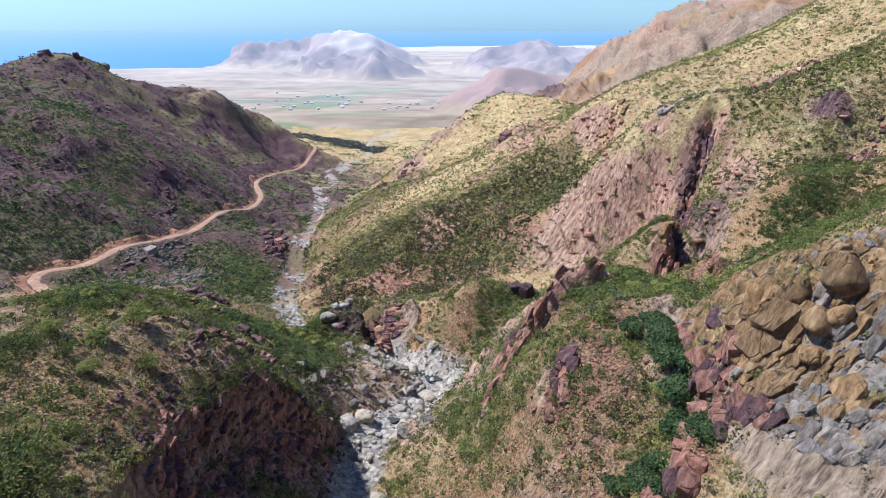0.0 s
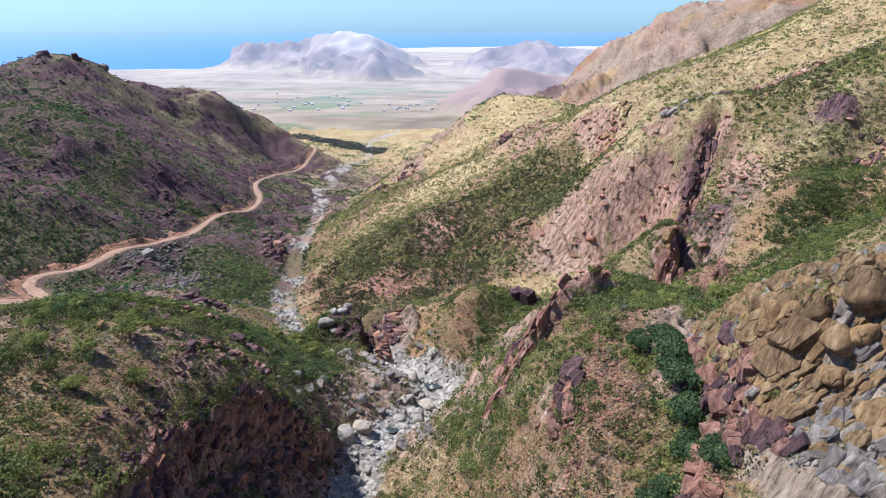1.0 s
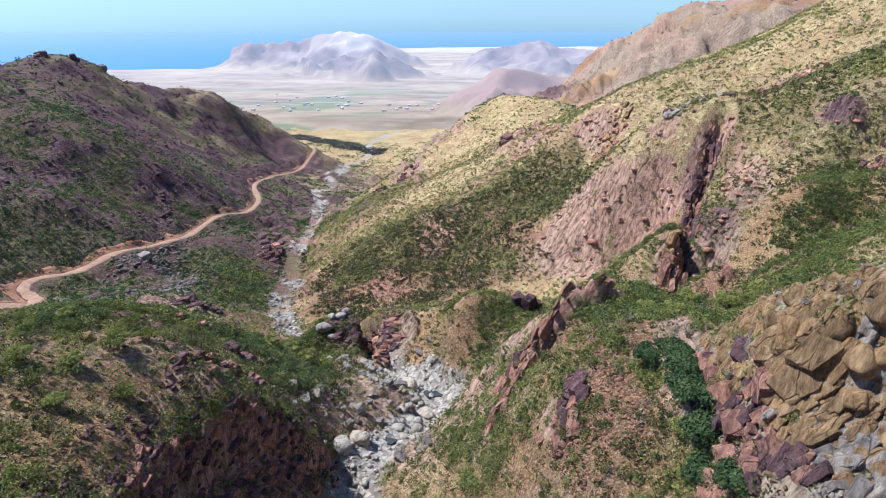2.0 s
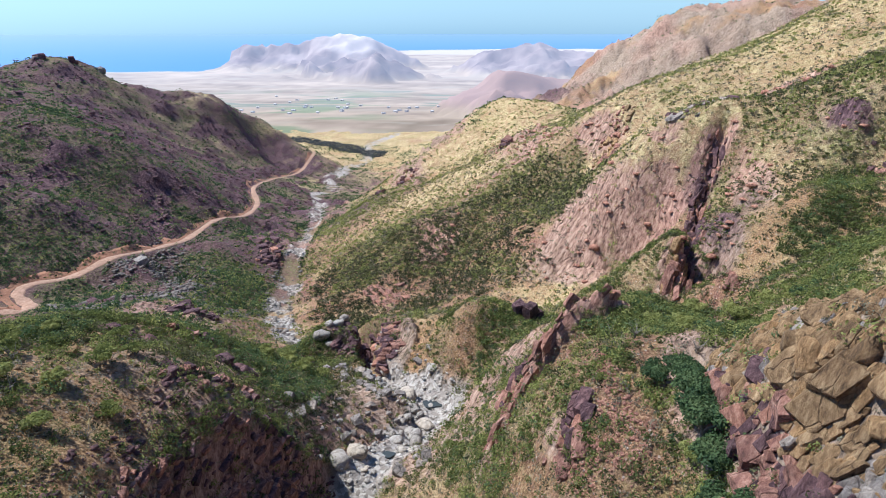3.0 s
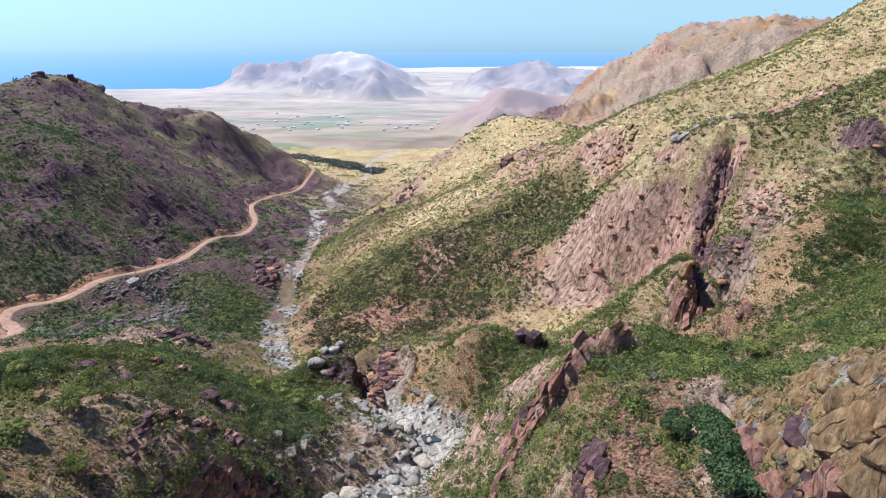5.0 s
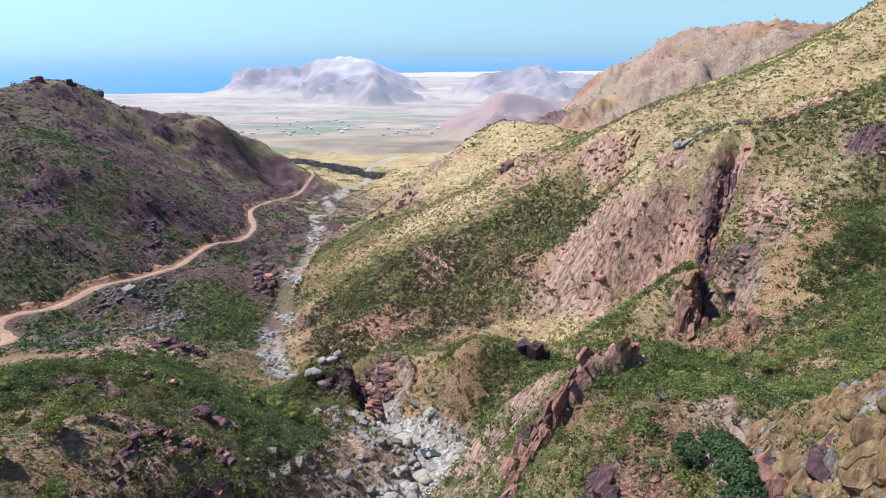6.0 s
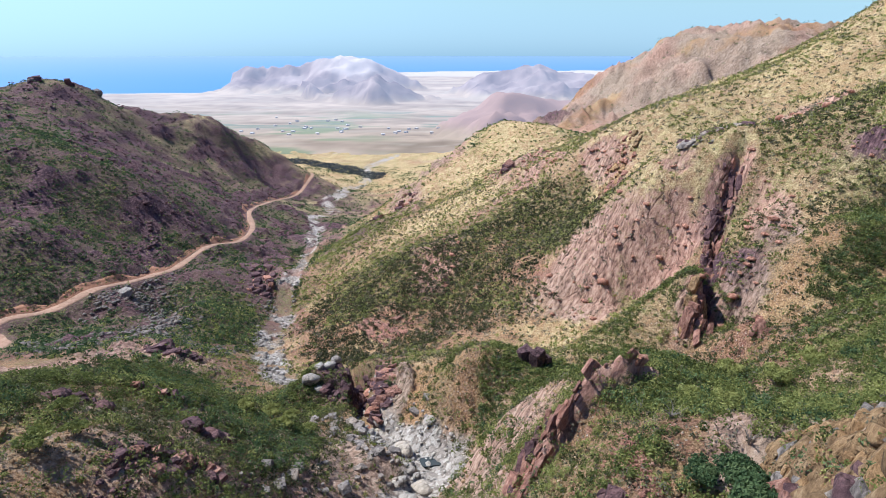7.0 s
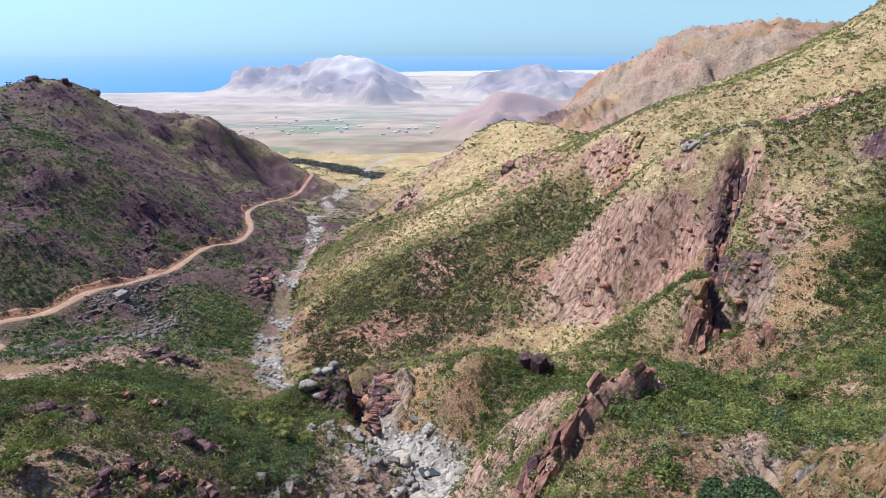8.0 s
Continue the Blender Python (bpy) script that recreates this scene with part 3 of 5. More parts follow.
def dryness(x, y):
    """Straw-coloured grass, most of all on the slopes that face the sun."""
    d = 0.28 - 0.16 * (1 - ramped(y, 110, 140)) + 0.5 * layered(x, y, 22, 4, 90) + 0.25 * layered(x, y, 4, 3, 96)
    d = d + 0.6 * spots(STRAW_SPOTS, x, y, 91, 0.7) - 0.8 * spots(SOIL_SPOTS, x, y, 73, 0.8)
    d = d + 0.2 * ramped(x, -10, 40) * ramped(y, 60, 120) + 0.25 * ramped(x, -40, 0) * ramped(y, 225, 260) - 0.25 * spots(GREEN_FAR, x, y, 72)
    d = d - 1.0 * ramped(-x, 50, 100) * ramped(y, 130, 190) * (1 - ramped(y, 400, 560))
    d = d - 0.9 * ramped(x, 60, 120) * ramped(y, 440, 500) - 0.55 * spots([(-5, 192, 46, 34, 150)], x, y, 79) + 0.3 * ramped(x, 55, 80) * ramped(y, 115, 150) * (1 - ramped(y, 360, 430))
    return np.clip(d + 0.6 * ramped(y, 620, 900), 0, 1)


def redness(x, y):
    r = 0.45 + 0.5 * layered(x, y, 40, 3, 120)
    for cx, cy, s in ((64, 152, 26), (-22, 66, 14), (-22, 132, 22), (14, 64, 10), (20, 46, 7), (-130, 220, 80), (-220, 400, 180), (-280, 520, 150)):
        r = r + 0.6 * np.exp(-((x - cx) ** 2 + (y - cy) ** 2) / s**2)
    r = r - 0.9 * np.exp(-(((x - 27) / 9) ** 2 + ((y - 36) / 16) ** 2)) - 0.9 * np.exp(-(((x + 32) / 8) ** 2 + ((y - 50) / 16) ** 2))
    r = r - 0.2 * ramped(x, 60, 120) * ramped(y, 380, 470)
    return np.clip(r, 0, 1)


gx = steps(-720, 640, -60, 72, 0.58, 0.017)
gy = steps(-160, 1060, 28, 122, 0.55, 0.0095)
GX, GY = np.meshgrid(gx, gy)
GZ = land_z(GX, GY)
ground = grid_object("ground", GX, GY, GZ, HILL)
tagged(ground, "dry rocky valley slopes of red soil, straw grass and bedrock", "ground", kind="structure")
dbed = from_bed(GX, GY)
gravel = 1 - ramped(dbed + 1.2 * layered(GX, GY, 5, 3, 150), bed_width(GY) * 0.8, bed_width(GY) * 1.25)
gravel = gravel * (1 - 0.95 * ramped(GY, 115, 170) * ramped(layered(GX, GY, 7, 3, 155), -0.2, 0.35))
gravel = gravel * (1 - ramped(GY, 109, 114) * (1 - ramped(GY, 147, 152)))
cover = np.stack([rockiness(GX, GY), 0.8 * greenness(GX, GY), gravel, dryness(GX, GY)], -1)
paint(ground, "cover", cover.reshape(-1, 4))
paint(ground, "red", redness(GX, GY).reshape(-1, 1)[:, 0])
# Left hill: maroon rock colour with cloud shade put into it.
maroon_shade = ramped(-GX + 14 * layered(GX, GY, 40, 3, 160), 45, 85) * ramped(GY, 120, 160) * (1 - ramped(GY, 640, 760))
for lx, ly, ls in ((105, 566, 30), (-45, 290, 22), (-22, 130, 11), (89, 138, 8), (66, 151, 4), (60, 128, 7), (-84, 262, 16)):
    maroon_shade = np.maximum(maroon_shade, np.exp(-((GX - lx) ** 2 + (GY - ly) ** 2) / ls**2))
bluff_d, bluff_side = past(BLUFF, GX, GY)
maroon_shade = np.maximum(maroon_shade, 0.12 * (1 - ramped(beside(FIN, GX, GY)[0], 1.5, 3)))
maroon_shade = np.maximum(maroon_shade, 0.35 * bluff_side * (1 - ramped(bluff_d, 6, 11)))
maroon_shade = np.maximum(maroon_shade, 0.06 * ramped(GX, 70, 120) * ramped(GY, 440, 500))
paint(ground, "maroon_shade", maroon_shade.reshape(-1, 1)[:, 0])

# ---- far plain, hills and headland ----
HILLS = [  # crest lines (x, y, z) with the run of their flanks and the height of the cliff below the crest
    ([(-900, 2700, -224), (-850, 2690, -206), (-760, 2680, -201), (-640, 2660, -199)], 3.2, 30),
    ([(-640, 2660, -210), (-560, 2680, -186), (-480, 2650, -163), (-330, 2640, -162), (-240, 2640, -196), (-130, 2640, -250)], 2.4, 22),
    ([(-330, 2240, -240), (-270, 2240, -205), (-235, 2240, -197), (-180, 2240, -222), (-100, 2240, -262)], 2.0, 5),
    ([(60, 2480, -262), (160, 2470, -212), (240, 2470, -204), (350, 2470, -178), (400, 2470, -178), (470, 2480, -205), (700, 2480, -225)], 2.4, 12),
    ([(30, 1450, -236), (75, 1380, -195), (115, 1340, -157), (150, 1330, -149), (200, 1340, -160), (300, 1360, -172), (500, 1300, -120)], 2.0, 8),
    ([(190, 1130, -196), (330, 1080, -130), (560, 1000, -80)], 2.2, 10),
]


def far_z(x, y):
    z = -215 - 70 * ramped(y, 850, 2000) - 9 * ramped(y, 1950, 2500)
    z = z + 1.5 * layered(x, y, 160, 3, 200)
    gully = layered(x, y, 120, 4, 210, 0.6)
    rills = np.abs(layered(x, y, 70, 4, 225, 0.6))
    for line, run, cliff in HILLS:
        d, h = beside(smooth_line(line, 3), x, y)
        d = d * (1 + 0.35 * gully) + 9 * layered(x, y, 40, 2, 215)
        z = np.maximum(z, h + 5 * layered(x, y, 60, 4, 220, 0.6) - cliff * ramped(d, 14, 42) - np.maximum(d - 30, 0) / run - 0.12 * np.clip(d, 0, 30) - 13 * rills)
    return z


def coast(x):
    return 2520 + 0.09 * np.abs(x + 1350) + 900 * ramped(x, -1010, -800) + 20 * layered(x, x * 0 + 5, 200, 3, 230)


fx, fy = np.arange(-2700, 2700, 15.0), np.concatenate([np.arange(1045, 2000, 9.0), np.arange(2000, 3600, 12.0)])
FX, FY = np.meshgrid(fx, fy)
FZ = far_z(FX, FY)
join = ramped(FY, 1045, 1180)
FZ = FZ * join + (1 - join) * (LAND.at(np.clip(FX, -700, 620), FY * 0 + 1046.0) - 0.6)
shore = coast(FX) - FY
FZ = np.where(shore < 60, np.minimum(FZ, -300 + np.clip(shore, -60, 60) * 0.08), FZ)
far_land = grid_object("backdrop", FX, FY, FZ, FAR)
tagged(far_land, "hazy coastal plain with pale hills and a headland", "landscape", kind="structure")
patch = layered(FX * 0.35, FY, 70, 4, 240) + 0.6 * layered(FX, FY, 32, 2, 245)
tone = np.stack([0.31 + 0.08 * patch, 0.235 + 0.065 * patch, 0.165 + 0.05 * patch], -1)
fields = (ramped(layered(FX, FY * 1.6, 150, 3, 250), -0.05, 0.4) * ramped(-FX, 20, 250) * (1 - ramped(FY, 1750, 2000)))[..., None]
tone = tone * (1 - 0.7 * fields) + 0.7 * fields * np.array([0.14, 0.20, 0.09])
streak = ramped(layered(FX * 0.3, FY, 45, 3, 255), 0.35, 0.7)[..., None]
tone = tone * (1 - 0.7 * streak) + 0.7 * streak * np.array([0.33, 0.27, 0.20])
grove = ramped(layered(FX * 0.4, FY * 1.3, 60, 3, 258), 0.45, 0.7)[..., None] * ramped(FY, 1350, 1500)[..., None] * (1 - ramped(FY, 1850, 2000))[..., None]
tone = tone * (1 - grove) + grove * np.array([0.17, 0.19, 0.13])
steep = ramped(FZ + 215 + 70 * ramped(FY, 850, 2000) + 9 * ramped(FY, 1950, 2500), 6, 30)[..., None]
bare = np.stack([0.185 + 0.08 * patch, 0.140 + 0.065 * patch, 0.130 + 0.055 * patch], -1)
pink = ramped(FY, 1000, 1200)[..., None] * (1 - ramped(FY, 1600, 1700))[..., None]
bare = bare * (1 - pink) + pink * np.array([0.31, 0.20, 0.165])
tone = tone * (1 - steep) + steep * bare
sandy = (np.exp(-(((FX + 350) / 150) ** 2)) * ramped(FZ + 14 * patch, -222, -195) * ramped(FY, 2300, 2450))[..., None]
tone = tone * (1 - sandy) + sandy * np.array([0.40, 0.345, 0.31])
beach = (1 - ramped(np.abs(shore - 20), 25, 70))[..., None]
dune = (ramped(FY, 3150, 3250) * ramped(FX, -300, -150))[..., None]
tone = tone * (1 - np.maximum(beach, dune)) + np.maximum(beach, dune) * np.array([0.42, 0.36, 0.30])
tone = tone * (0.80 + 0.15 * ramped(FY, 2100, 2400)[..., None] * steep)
# Haze painted as glow strength: grows with distance, more on the nearer hills.
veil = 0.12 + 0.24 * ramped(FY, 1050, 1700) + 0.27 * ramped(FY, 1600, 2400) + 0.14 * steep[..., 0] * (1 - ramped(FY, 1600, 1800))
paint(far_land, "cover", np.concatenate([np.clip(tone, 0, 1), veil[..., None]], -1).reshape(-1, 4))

sx, sy = np.meshgrid(np.linspace(-4900, 4900, 60), np.linspace(2300, 4890, 30))
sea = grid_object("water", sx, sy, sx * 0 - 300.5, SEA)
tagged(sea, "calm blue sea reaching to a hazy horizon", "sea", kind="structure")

# ---- builders ----
RNG = np.random.default_rng(11)


def mesh_of(name, co, faces_flat, per_face, mats, smooth=False, mat_index=None):
    me = bpy.data.meshes.new(name)
    co = np.asarray(co, np.float32)
    faces_flat = np.asarray(faces_flat, np.int32).reshape(-1, per_face)
    me.vertices.add(len(co))
    me.vertices.foreach_set("co", co.ravel())
    me.loops.add(faces_flat.size)
    me.loops.foreach_set("vertex_index", faces_flat.ravel())
    me.polygons.add(len(faces_flat))
    me.polygons.foreach_set("loop_start", np.arange(0, faces_flat.size, per_face, dtype=np.int32))
    me.polygons.foreach_set("loop_total", np.full(len(faces_flat), per_face, np.int32))
    me.update(calc_edges=True)
    if smooth:
        me.polygons.foreach_set("use_smooth", np.ones(len(faces_flat), bool))
    for m in mats if isinstance(mats, (list, tuple)) else [mats]:
        me.materials.append(m)
    return me


def part(name, me, parent, label="", m=None):
    ob = new(name, me)
    ob.parent = parent
    if m is not None:
        ob.matrix_local = m
    if label:
        ob["label"] = label
    return ob


def ball(level):
    bm = bmesh.new()
    bmesh.ops.create_icosphere(bm, subdivisions=level, radius=1)
    v = np.array([p.co[:] for p in bm.verts])
    f = np.array([[q.index for q in t.verts] for t in bm.faces])
    bm.free()
    return v, f


BALLS = {k: ball(k) for k in (1, 2, 3)}


def block_mesh(name, seed, mat, rounding=0.0):
    """A joint block with flat broken faces and crisp corners: about 2 m across."""
    g = np.random.default_rng(seed)
    n = 14 + int(40 * rounding)
    p = g.normal(size=(n, 3))
    p /= np.linalg.norm(p, axis=1)[:, None]
    p = np.sign(p) * np.abs(p) ** (0.5 + 0.4 * rounding)
    p = p / np.abs(p).max(1)[:, None] ** (1 - rounding) * g.uniform(0.78, 1.0, (n, 1))
    p = np.concatenate([p, np.array([[x, y, z] for x in (-1, 1) for y in (-1, 1) for z in (-1, 1)]) * g.uniform(0.5, 0.85 - 0.2 * rounding, (8, 3))])
    bm = bmesh.new()
    for q in p:
        bm.verts.new(q)
    made = bmesh.ops.convex_hull(bm, input=bm.verts)
    bmesh.ops.delete(bm, geom=list({v for v in made["geom_interior"] + made["geom_unused"] if isinstance(v, bmesh.types.BMVert)}), context="VERTS")
    me = bpy.data.meshes.new(name)
    bm.to_mesh(me)
    bm.free()
    me.materials.append(mat)
    return me


def stone_mesh(name, seed, mat, rounding=0.0):
    """A worn boulder: flat faces met by rounded corners, about 2 m across."""
    g = np.random.default_rng(seed)
    v, f = BALLS[3 if rounding > 0.7 else 2]
    axes = np.array([(1, 0, 0), (-1, 0, 0), (0, 1, 0), (0, -1, 0), (0, 0, 1), (0, 0, -1)], float) + g.normal(size=(6, 3)) * 0.14
    more = g.normal(size=(5 + int(6 * rounding), 3))
    n = np.concatenate([axes, more])
    n /= np.linalg.norm(n, axis=1)[:, None]
    reach = np.concatenate([g.uniform(0.72, 0.95, 6), g.uniform(0.85, 1.1, len(more))])
    sharp = 34 - 28 * rounding ** 0.7
    r = (np.maximum(v @ n.T / reach, 0) ** sharp).sum(1) ** (-1 / sharp)
    dents = sum(np.sin(v @ g.normal(size=3) * k + g.uniform(0, 6)) / k for k in (3, 5, 8, 12))
    p = v * (r * (1 + 0.035 * dents))[:, None]
    return mesh_of(name, p, f, 3, mat, True)


def leaf_cloud(centres, radii, squash, counts, sizes, tints, seed, lift=0.35, long=1.0):
    """Small leaves spread over domed clumps: vertices, tint a vertex."""
    g = np.random.default_rng(seed)
    idx = np.repeat(np.arange(len(centres)), counts)
    n = len(idx)
    d = g.normal(size=(n, 3))
    d[:, 2] = np.abs(d[:, 2]) * 1.0 - 0.25
    d /= np.linalg.norm(d, axis=1)[:, None]
    lump = 1 + 0.3 * np.sin(d[:, 0] * 5 + idx) * np.cos(d[:, 1] * 4.3 + idx * 1.7)
    r = radii[idx] * g.uniform(0.55, 1.0, n) ** 0.6 * lump
    p = centres[idx] + d * r[:, None] * np.stack([np.ones(n), np.ones(n), squash[idx]], -1)
    p[:, 2] += lift * radii[idx]
    nor = d + g.normal(size=(n, 3)) * 0.7
    nor /= np.linalg.norm(nor, axis=1)[:, None]
    a = np.cross(nor, g.normal(size=(n, 3)))
    a /= np.linalg.norm(a, axis=1)[:, None] + 1e-9
    b = np.cross(nor, a)
    s = (sizes[idx] * g.uniform(0.6, 1.35, n))[:, None]
    corners = np.stack([p - a * s * long * 1.4 - b * s * 0.5, p + a * s * 0.6 - b * s * 0.7, p + a * s * long * 0.6 + b * s * 1.1], 1)
    tint = np.clip(tints[idx] + g.normal(size=n) * 0.10, 0, 1)
    return corners.reshape(-1, 3), np.repeat(tint, 3)


def leaf_mesh(name, corners, tint, mat):
    me = mesh_of(name, corners, np.arange(len(corners)), 3, mat)
    at = me.attributes.new("tint", "FLOAT", "POINT")
    at.data.foreach_set("value", tint.astype(np.float32))
    return me


def grass_cloud(centres, height, blades, seed):
    """Tufts of narrow standing blades."""
    g = np.random.default_rng(seed)
    idx = np.repeat(np.arange(len(centres)), blades)
    n = len(idx)
    base = centres[idx] + np.stack([g.normal(size=n) * 0.22, g.normal(size=n) * 0.22, np.zeros(n)], -1) * height[idx, None] * 1.6
    lean = np.stack([g.normal(size=n) * 0.45, g.normal(size=n) * 0.45, np.ones(n)], -1) * (height[idx] * g.uniform(0.5, 1.2, n))[:, None]
    t = g.uniform(0, 2 * np.pi, n)
    w = np.stack([np.cos(t), np.sin(t), 0 * t], -1) * (0.07 * height[idx] + 0.02)[:, None]
    c = np.stack([base - w, base + w, base + lean], 1)
    return c.reshape(-1, 3), np.repeat(g.uniform(0, 1, n), 3)


def on_land(x, y):
    return land_z(np.asarray(x, float), np.asarray(y, float))


def spread(n, x0, x1, y0, y1, keep, seed):
    """Places strewn over a stretch of the plan, thinned by keep(x, y) from 0 to 1."""
    g = np.random.default_rng(seed)
    x, y = g.uniform(x0, x1, n), g.uniform(y0, y1, n)
    ok = g.uniform(size=n) < keep(x, y)
    return x[ok], y[ok]


def clear_of(x, y, track=3.0, bed=4.0):
    return (beside(TRACK_LINE, x, y)[0] > track) & (from_bed(x, y) > bed)


# ---- dirt track ----
def build_track():
    line = np.array(TRACK_LINE)
    along = np.gradient(line[:, :2], axis=0)
    side = np.stack([-along[:, 1], along[:, 0]], -1) / (np.linalg.norm(along, axis=1)[:, None] + 1e-9)
    rows = []
    across = np.array([-1.9, -1.6, -1.0, -0.5, 0, 0.5, 1.0, 1.6, 1.9])
    dip = np.array([-0.5, 0.12, 0.06, 0.14, 0.2, 0.14, 0.06, 0.12, -0.5])
    for k, (p, s) in enumerate(zip(line, side)):
        w = 1 + 0.18 * math.sin(k * 1.7) + 0.12 * math.sin(k * 0.61)
        rows.append(np.c_[p[0] + s[0] * across * w, p[1] + s[1] * across * w, np.full(9, p[2]) + dip + 0.12])
    r = np.array(rows)
    ob = grid_object("road", r[..., 0], r[..., 1], r[..., 2], TRACK_DIRT)
    tagged(ob, "narrow unpaved track of pale reddish dirt along the hillside", "road", kind="structure")

    bank = []
    for k, (p, s) in enumerate(zip(line, side)):
        w = 1.6 + 1.3 * abs(math.sin(k * 0.37)) + 0.6 * math.sin(k * 1.3)
        d = np.array([1.9, 2.2, 2.2 + 0.35 * w, 2.2 + 0.7 * w, 2.2 + w, 2.4 + w])
        bx, by = p[0] + s[0] * d, p[1] + s[1] * d
        bank.append(np.c_[bx, by, land_z(bx, by) + np.array([-0.3, 0.16, 0.22, 0.22, 0.14, -0.4])])
    r = np.array(bank)
    ob = grid_object("road_cutting", r[..., 0], r[..., 1], r[..., 2], CUT_SOIL)
    tagged(ob, "bare orange soil bank cut into the hillside above the track", "bank", kind="structure")


build_track()

# ---- shrub cover ----
def in_view(x, y, margin=8):
    return np.abs(x) < 0.8 * np.abs(y) + margin


def shrub_keep(x, y):
    g = greenness(x, y)
    k = (0.12 + 0.88 * ramped(g, 0.25, 0.85)) * (1 - 0.75 * rockiness(x, y))
    return k * clear_of(x, y, 3.0, 3.4) * in_view(x, y)


def flank(x, y):
    """The scrubby near side of the right-hand spur, where dark cover imitates shade."""
    return spots([(-8, 200, 44, 27, 155), (32, 200, 26, 18, 120), (-20, 172, 24, 14, 150), (14, 170, 16, 10, 140)], x, y, 78, 0.35)


def cover_of(name, label, mat, n, box, keep, leaves, leaf, low, high, seed, squash=0.75, tone=0.5):
    x, y = spread(n, *box, keep, seed)
    g = np.random.default_rng(seed + 1)
    r = low + (high - low) * g.uniform(size=len(x)) ** 1.9
    z = on_land(x, y)
    tint = np.clip(tone + 0.22 * g.normal(size=len(x)) + 0.25 * bumps(x, y, 9, seed), 0.02, 0.98)
    corners, t = leaf_cloud(np.stack([x, y, z], -1), r, np.full(len(x), squash), np.full(len(x), leaves), leaf * (0.6 + 0.4 * r / high), tint, seed + 2)
    ob = new(name, leaf_mesh(name, corners, t, mat))
    return tagged(ob, label, "shrubs", kind="stuff")


NEAR, MIDDLE = (-75, 90, 24, 130), (-230, 190, 130, 330)
cover_of("green_shrubs", "low leafy green shrubs scattered over the near slopes", LEAF_GREEN, 21000, (-60, 60, 24, 80), shrub_keep, 74, 0.10, 0.3, 1.15, 300, tone=0.42)
cover_of("green_shrubs", "low leafy green shrubs on the slopes behind", LEAF_GREEN, 18000, (-75, 90, 80, 130), shrub_keep, 34, 0.16, 0.35, 1.2, 310, tone=0.4)
cover_of("deep_green_shrubs", "dense dark green shrubs in the gullies", LEAF_DEEP, 7000, NEAR, lambda x, y: shrub_keep(x, y) * ramped(greenness(x, y), 0.55, 0.95), 70, 0.12, 0.4, 1.3, 320, tone=0.6)
cover_of("grey_shrubs", "dry grey-green twiggy shrubs on stony ground", LEAF_GREY, 16000, NEAR, lambda x, y: 0.5 * clear_of(x, y, 3, 3.5) * in_view(x, y) * (1 - 0.5 * rockiness(x, y)), 24, 0.095, 0.2, 0.8, 340)
cover_of("olive_shrubs", "dark olive scrub between the leafier shrubs", LEAF_OLIVE, 12000, NEAR, lambda x, y: 0.55 * clear_of(x, y, 3, 3.5) * in_view(x, y) * (1 - 0.55 * rockiness(x, y)) * (1 - 0.7 * spots(SOIL_SPOTS, x, y, 73, 0.8)), 26, 0.11, 0.2, 0.85, 345, tone=0.5)
cover_of("herbs", "small herbs and low tufts between the shrubs", LEAF_GREY, 30000, NEAR, lambda x, y: (0.35 + 0.5 * greenness(x, y)) * clear_of(x, y, 3, 3.2) * in_view(x, y) * (1 - 0.6 * rockiness(x, y)), 7, 0.09, 0.12, 0.4, 350, tone=0.55)
cover_of("green_shrubs", "low green shrubs dotting the middle slopes", LEAF_GREEN, 60000, MIDDLE, lambda x, y: shrub_keep(x, y) * (1 - 0.85 * ramped(-x, 60, 100)), 12, 0.27, 0.3, 1.1, 360, tone=0.68)
cover_of("deep_green_shrubs", "dark green shrubs on the shaded hillside", LEAF_DEEP, 34000, (-270, -60, 130, 340), lambda x, y: 0.9 * shrub_keep(x, y), 14, 0.26, 0.35, 1.2, 370, tone=0.4)
cover_of("grey_shrubs", "dry twiggy shrubs between the thickets of the spur", LEAF_GREY, 14000, (-62, 62, 135, 250), lambda x, y: 0.8 * clear_of(x, y, 3, 5) * flank(x, y), 12, 0.18, 0.25, 0.8, 385, tone=0.3)
cover_of("grey_shrubs", "dry grey-green shrubs dotting the middle slopes", LEAF_GREY, 30000, MIDDLE, lambda x, y: 0.6 * clear_of(x, y, 3, 4) * in_view(x, y) * (1 - 0.7 * ramped(-x, 50, 90)), 10, 0.22, 0.3, 0.9, 380)
cover_of("green_shrubs", "scattered shrubs on the distant valley sides", LEAF_DEEP, 60000, (-480, 380, 330, 900), shrub_keep, 7, 0.5, 0.5, 1.6, 400)
# Scrub grows here; extra density and dark leaves stand in for shade.
cover_of("deep_green_shrubs", "olive thicket on the spur's flank, made dense and dark to imitate shade", LEAF_OLIVE, 26000, (-62, 62, 135, 250), lambda x, y: clear_of(x, y, 3, 5) * (0.3 + 0.7 * ramped(bumps(x, y, 9, 17) + 0.6 * bumps(x, y, 3, 18), -0.7, 0.5)) * flank(x, y), 17, 0.22, 0.3, 1.1, 405, tone=0.4)
cover_of("green_shrubs", "small yellow-green shrubs over the sunlit upper slope", LEAF_GREEN, 15000, (-55, 150, 225, 430), lambda x, y: clear_of(x, y, 3, 6) * in_view(x, y) * (0.25 + 0.5 * ramped(bumps(x, y, 14, 31) + 0.5 * bumps(x, y, 4, 32), -0.5, 0.6)), 6, 0.34, 0.3, 1.0, 414, tone=0.72)
